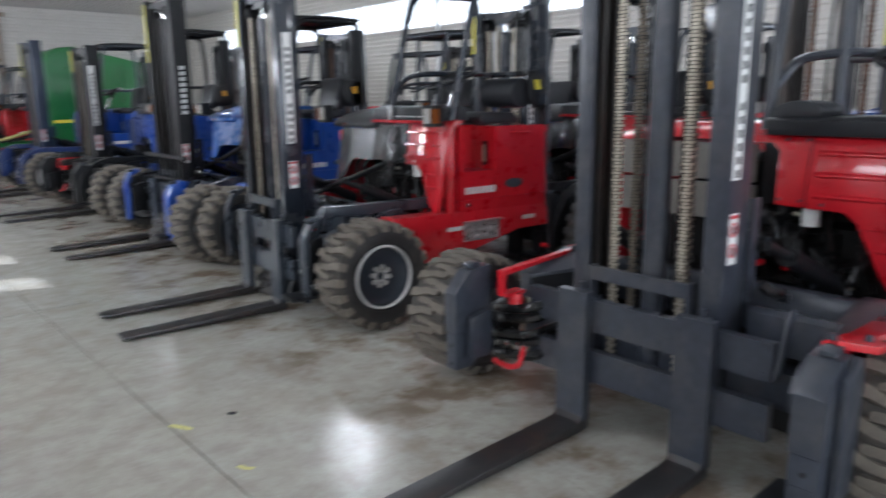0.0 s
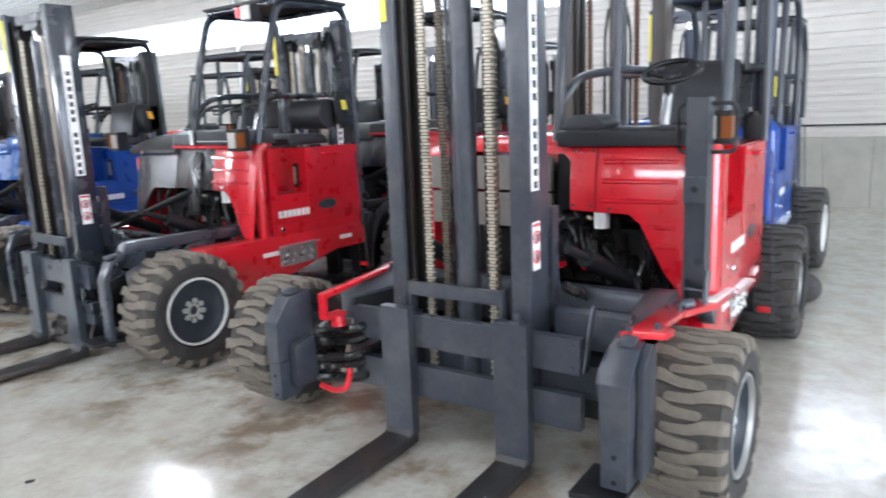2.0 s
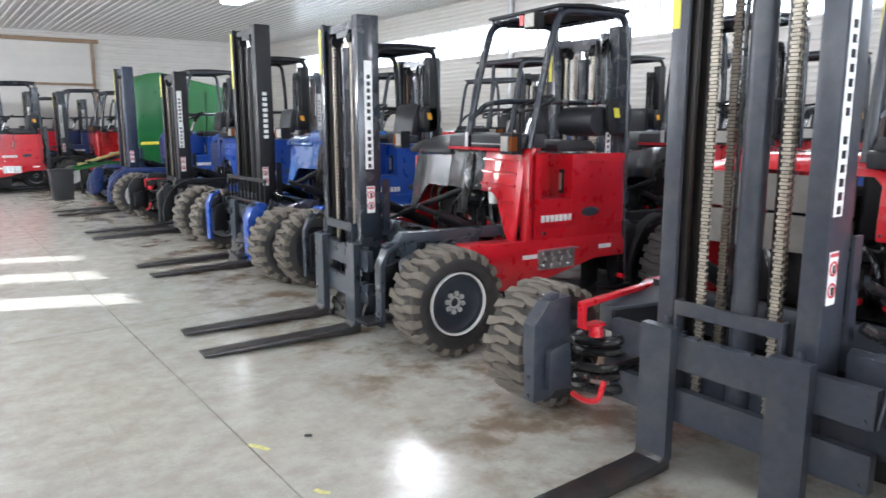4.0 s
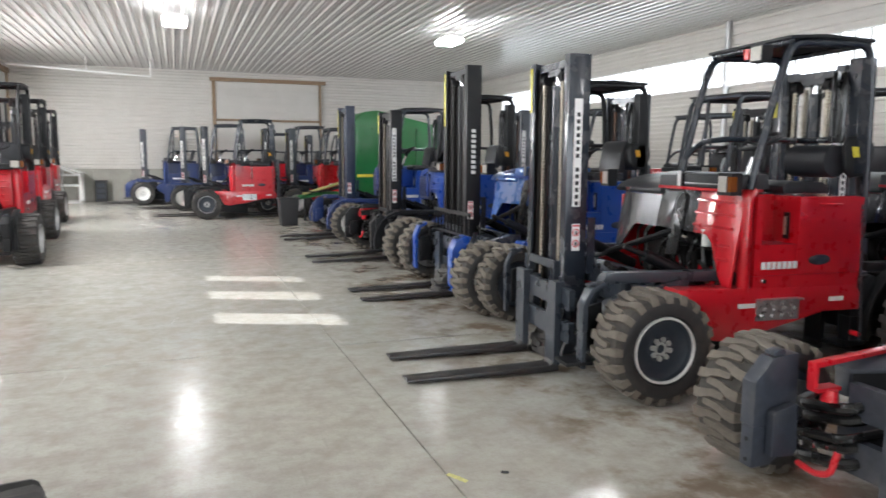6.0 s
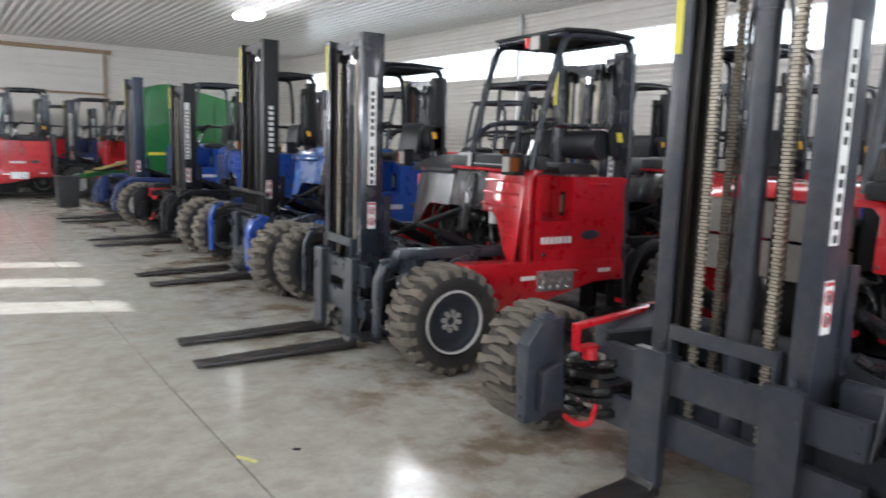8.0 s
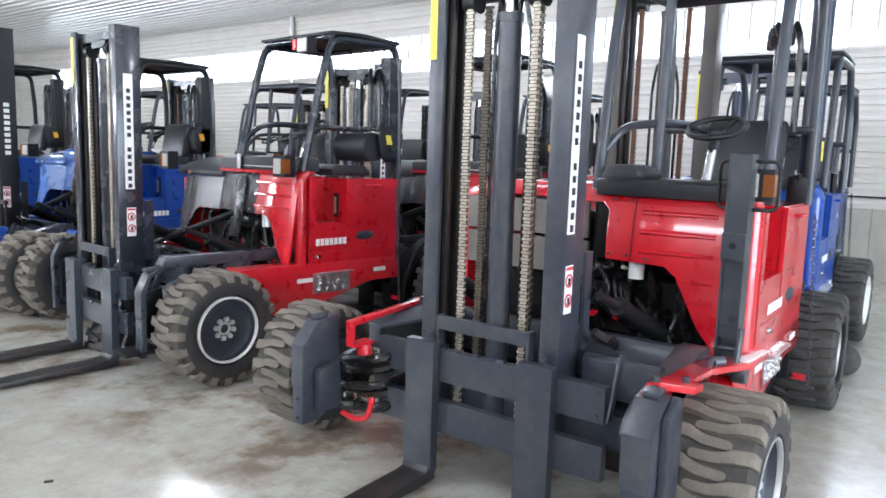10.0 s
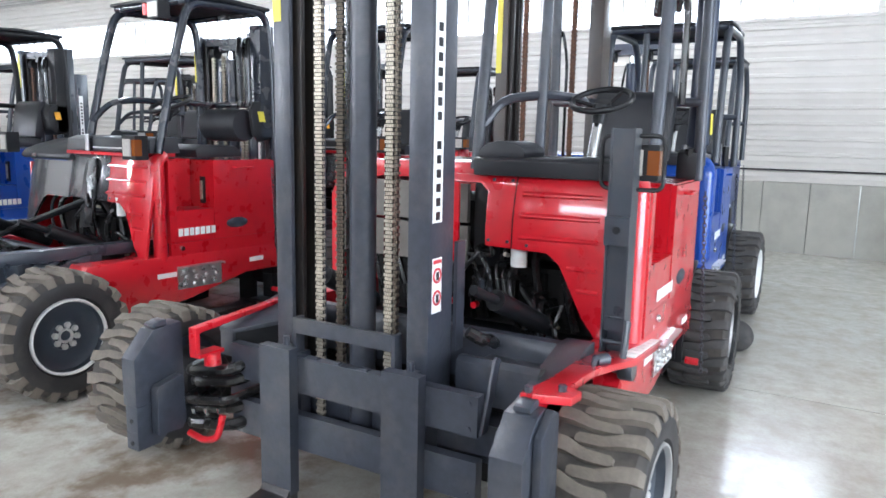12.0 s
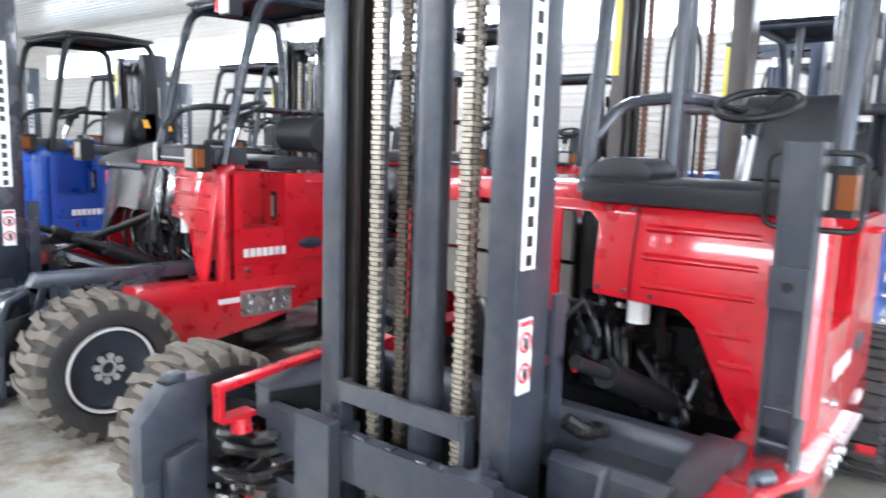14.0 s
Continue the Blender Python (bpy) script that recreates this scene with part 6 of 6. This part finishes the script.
kennel(-4.75, 28.2)
bm = blob()
box(bm, -3.02, -2.62, NORTH - 0.42, NORTH - 0.04, 0.0, 0.78)
heater = tagged(part("cabinet", bm, PLASTIC, bevel=0.02), "dark metal cabinet standing against the end wall", "cabinet")
for i in range(3):
    bm = blob()
    box(bm, -2.96, -2.68, NORTH - 0.432, NORTH - 0.421, 0.12 + 0.20 * i, 0.27 + 0.20 * i)
    part("drawer", bm, RIM_DARK, heater, bevel=0.004)

# framed-in doorways of raw timber in the end wall and the side wall
door = tagged(new("door_1"), "white sectional door panel in a raw timber frame", "door", kind="structure")
for dims in ((1.20, 1.33, 0.0, 4.56), (5.33, 5.42, 0.0, 4.56)):
    boxed("frame_post", (dims[0], dims[1], NORTH - 0.10, NORTH - 0.03, dims[2], dims[3]), PLYWOOD, door, bevel=0.006)
boxed("frame_head", (1.12, 5.6, NORTH - 0.13, NORTH - 0.03, 4.57, 4.71), PLYWOOD, door, bevel=0.006)
boxed("frame_rail", (1.34, 5.32, NORTH - 0.10, NORTH - 0.05, 3.06, 3.14), PLYWOOD, door, bevel=0.006)
for i in range(5):
    boxed("door_panel", (1.34, 5.32, NORTH - 0.06, NORTH - 0.03, 3.17 + 0.28 * i, 3.44 + 0.28 * i), SIDING, door, bevel=0.006)
for i in range(6):
    boxed("door_panel", (1.34, 5.32, NORTH - 0.06, NORTH - 0.035, 0.02 + 0.503 * i, 0.515 + 0.503 * i), SIDING, door, bevel=0.008)
side_door = tagged(new("door_2"), "white door in a raw timber frame in the side wall", "door", kind="structure")
for a, b in ((25.6, 25.8), (28.9, 29.05)):
    boxed("frame_post", (WEST + 0.03, WEST + 0.12, a, b, 0.0, 4.5), PLYWOOD, side_door, bevel=0.006)
boxed("frame_head", (WEST + 0.03, WEST + 0.16, 25.6, 29.05, 4.5, 4.66), PLYWOOD, side_door, bevel=0.006)
for i in range(8):
    boxed("door_panel", (WEST + 0.03, WEST + 0.06, 25.81, 28.89, 0.02 + 0.558 * i, 0.57 + 0.558 * i), LINER, side_door, bevel=0.008)

# pipes
bm = blob()
tube(bm, [(WEST + 0.4, 27.2, 4.62), (-0.9, 27.2, 4.40)], 0.035, 8)
tube(bm, [(-0.9, 27.2, 4.40), (-0.9, 27.2, HIGH)], 0.03, 8)
tube(bm, [(-2.9, 27.2, 4.48), (-2.9, 27.2, HIGH)], 0.02, 8)
tagged(part("door_track", bm, WHITE), "white overhead door track hung from the ceiling", "door track")
bm = blob()
tube(bm, [(EAST - 0.06, -8.8, 1.24), (EAST - 0.06, 29.2, 1.24)], 0.014, 6)
tagged(part("conduit", bm, BLACK), "thin black conduit running along the wall", "conduit")
bm = blob()
tube(bm, [(EAST - 0.09, 14.1, 1.1), (EAST - 0.09, 14.1, HIGH)], 0.07, 12)
tagged(part("wall_pipe", bm, GALV), "grey upright pipe on the wall", "pipe")

# yellow chalk marks and a dropped bolt on the floor
bm = blob()
prism(bm, [(1.125, 3.575), (1.15, 3.59), (1.19, 3.53), (1.215, 3.47), (1.19, 3.455), (1.16, 3.51)], "z", 0.0005, 0.002)
tagged(part("floor_mark", bm, CHALK), "small faded yellow chalk mark on the concrete", "mark")
bm = blob()
prism(bm, [(1.20, 2.945), (1.225, 2.95), (1.24, 2.91), (1.265, 2.885), (1.245, 2.87), (1.215, 2.90)], "z", 0.0005, 0.002)
tagged(part("floor_mark", bm, CHALK), "small yellow paint mark on the concrete", "mark")
bm = blob()
tube(bm, [(1.42, 3.50, 0.007), (1.455, 3.48, 0.007)], 0.007, 8)
tagged(part("loose_bolt", bm, FORK), "dark bolt lying on the floor", "bolt")

# scuffs and drag marks on the concrete: too many to count
rnd = random.Random(11)
bm = blob()
for i in range(150):
    x, y, a = rnd.uniform(-4.5, 2.6), rnd.uniform(0.6, 16.0), rnd.choice((0.25, 1.4, 1.6, 2.6)) + rnd.uniform(-0.35, 0.35)
    if i % 3:
        length, wide = rnd.uniform(0.03, 0.16), rnd.uniform(0.002, 0.005)
    else:
        length, wide = rnd.uniform(0.15, 0.50), rnd.uniform(0.004, 0.010)
    u, v = Vector((math.cos(a), math.sin(a), 0)), Vector((-math.sin(a), math.cos(a), 0))
    c, bow = Vector((x, y, 0.0006)), rnd.uniform(-0.06, 0.06) * length
    pts = [c - u * length / 2, c - u * length / 6 + v * (wide / 2 + bow), c + u * length / 5 + v * (wide / 2 + bow), c + u * length / 2,
           c + u * length / 5 - v * (wide / 2 - bow), c - u * length / 6 - v * (wide / 2 - bow)]
    bm.faces.new([bm.verts.new(q) for q in pts])
tagged(part("scuff_marks", bm, SCUFF), "dark scuffs and drag marks on the concrete", "marks", kind="stuff")
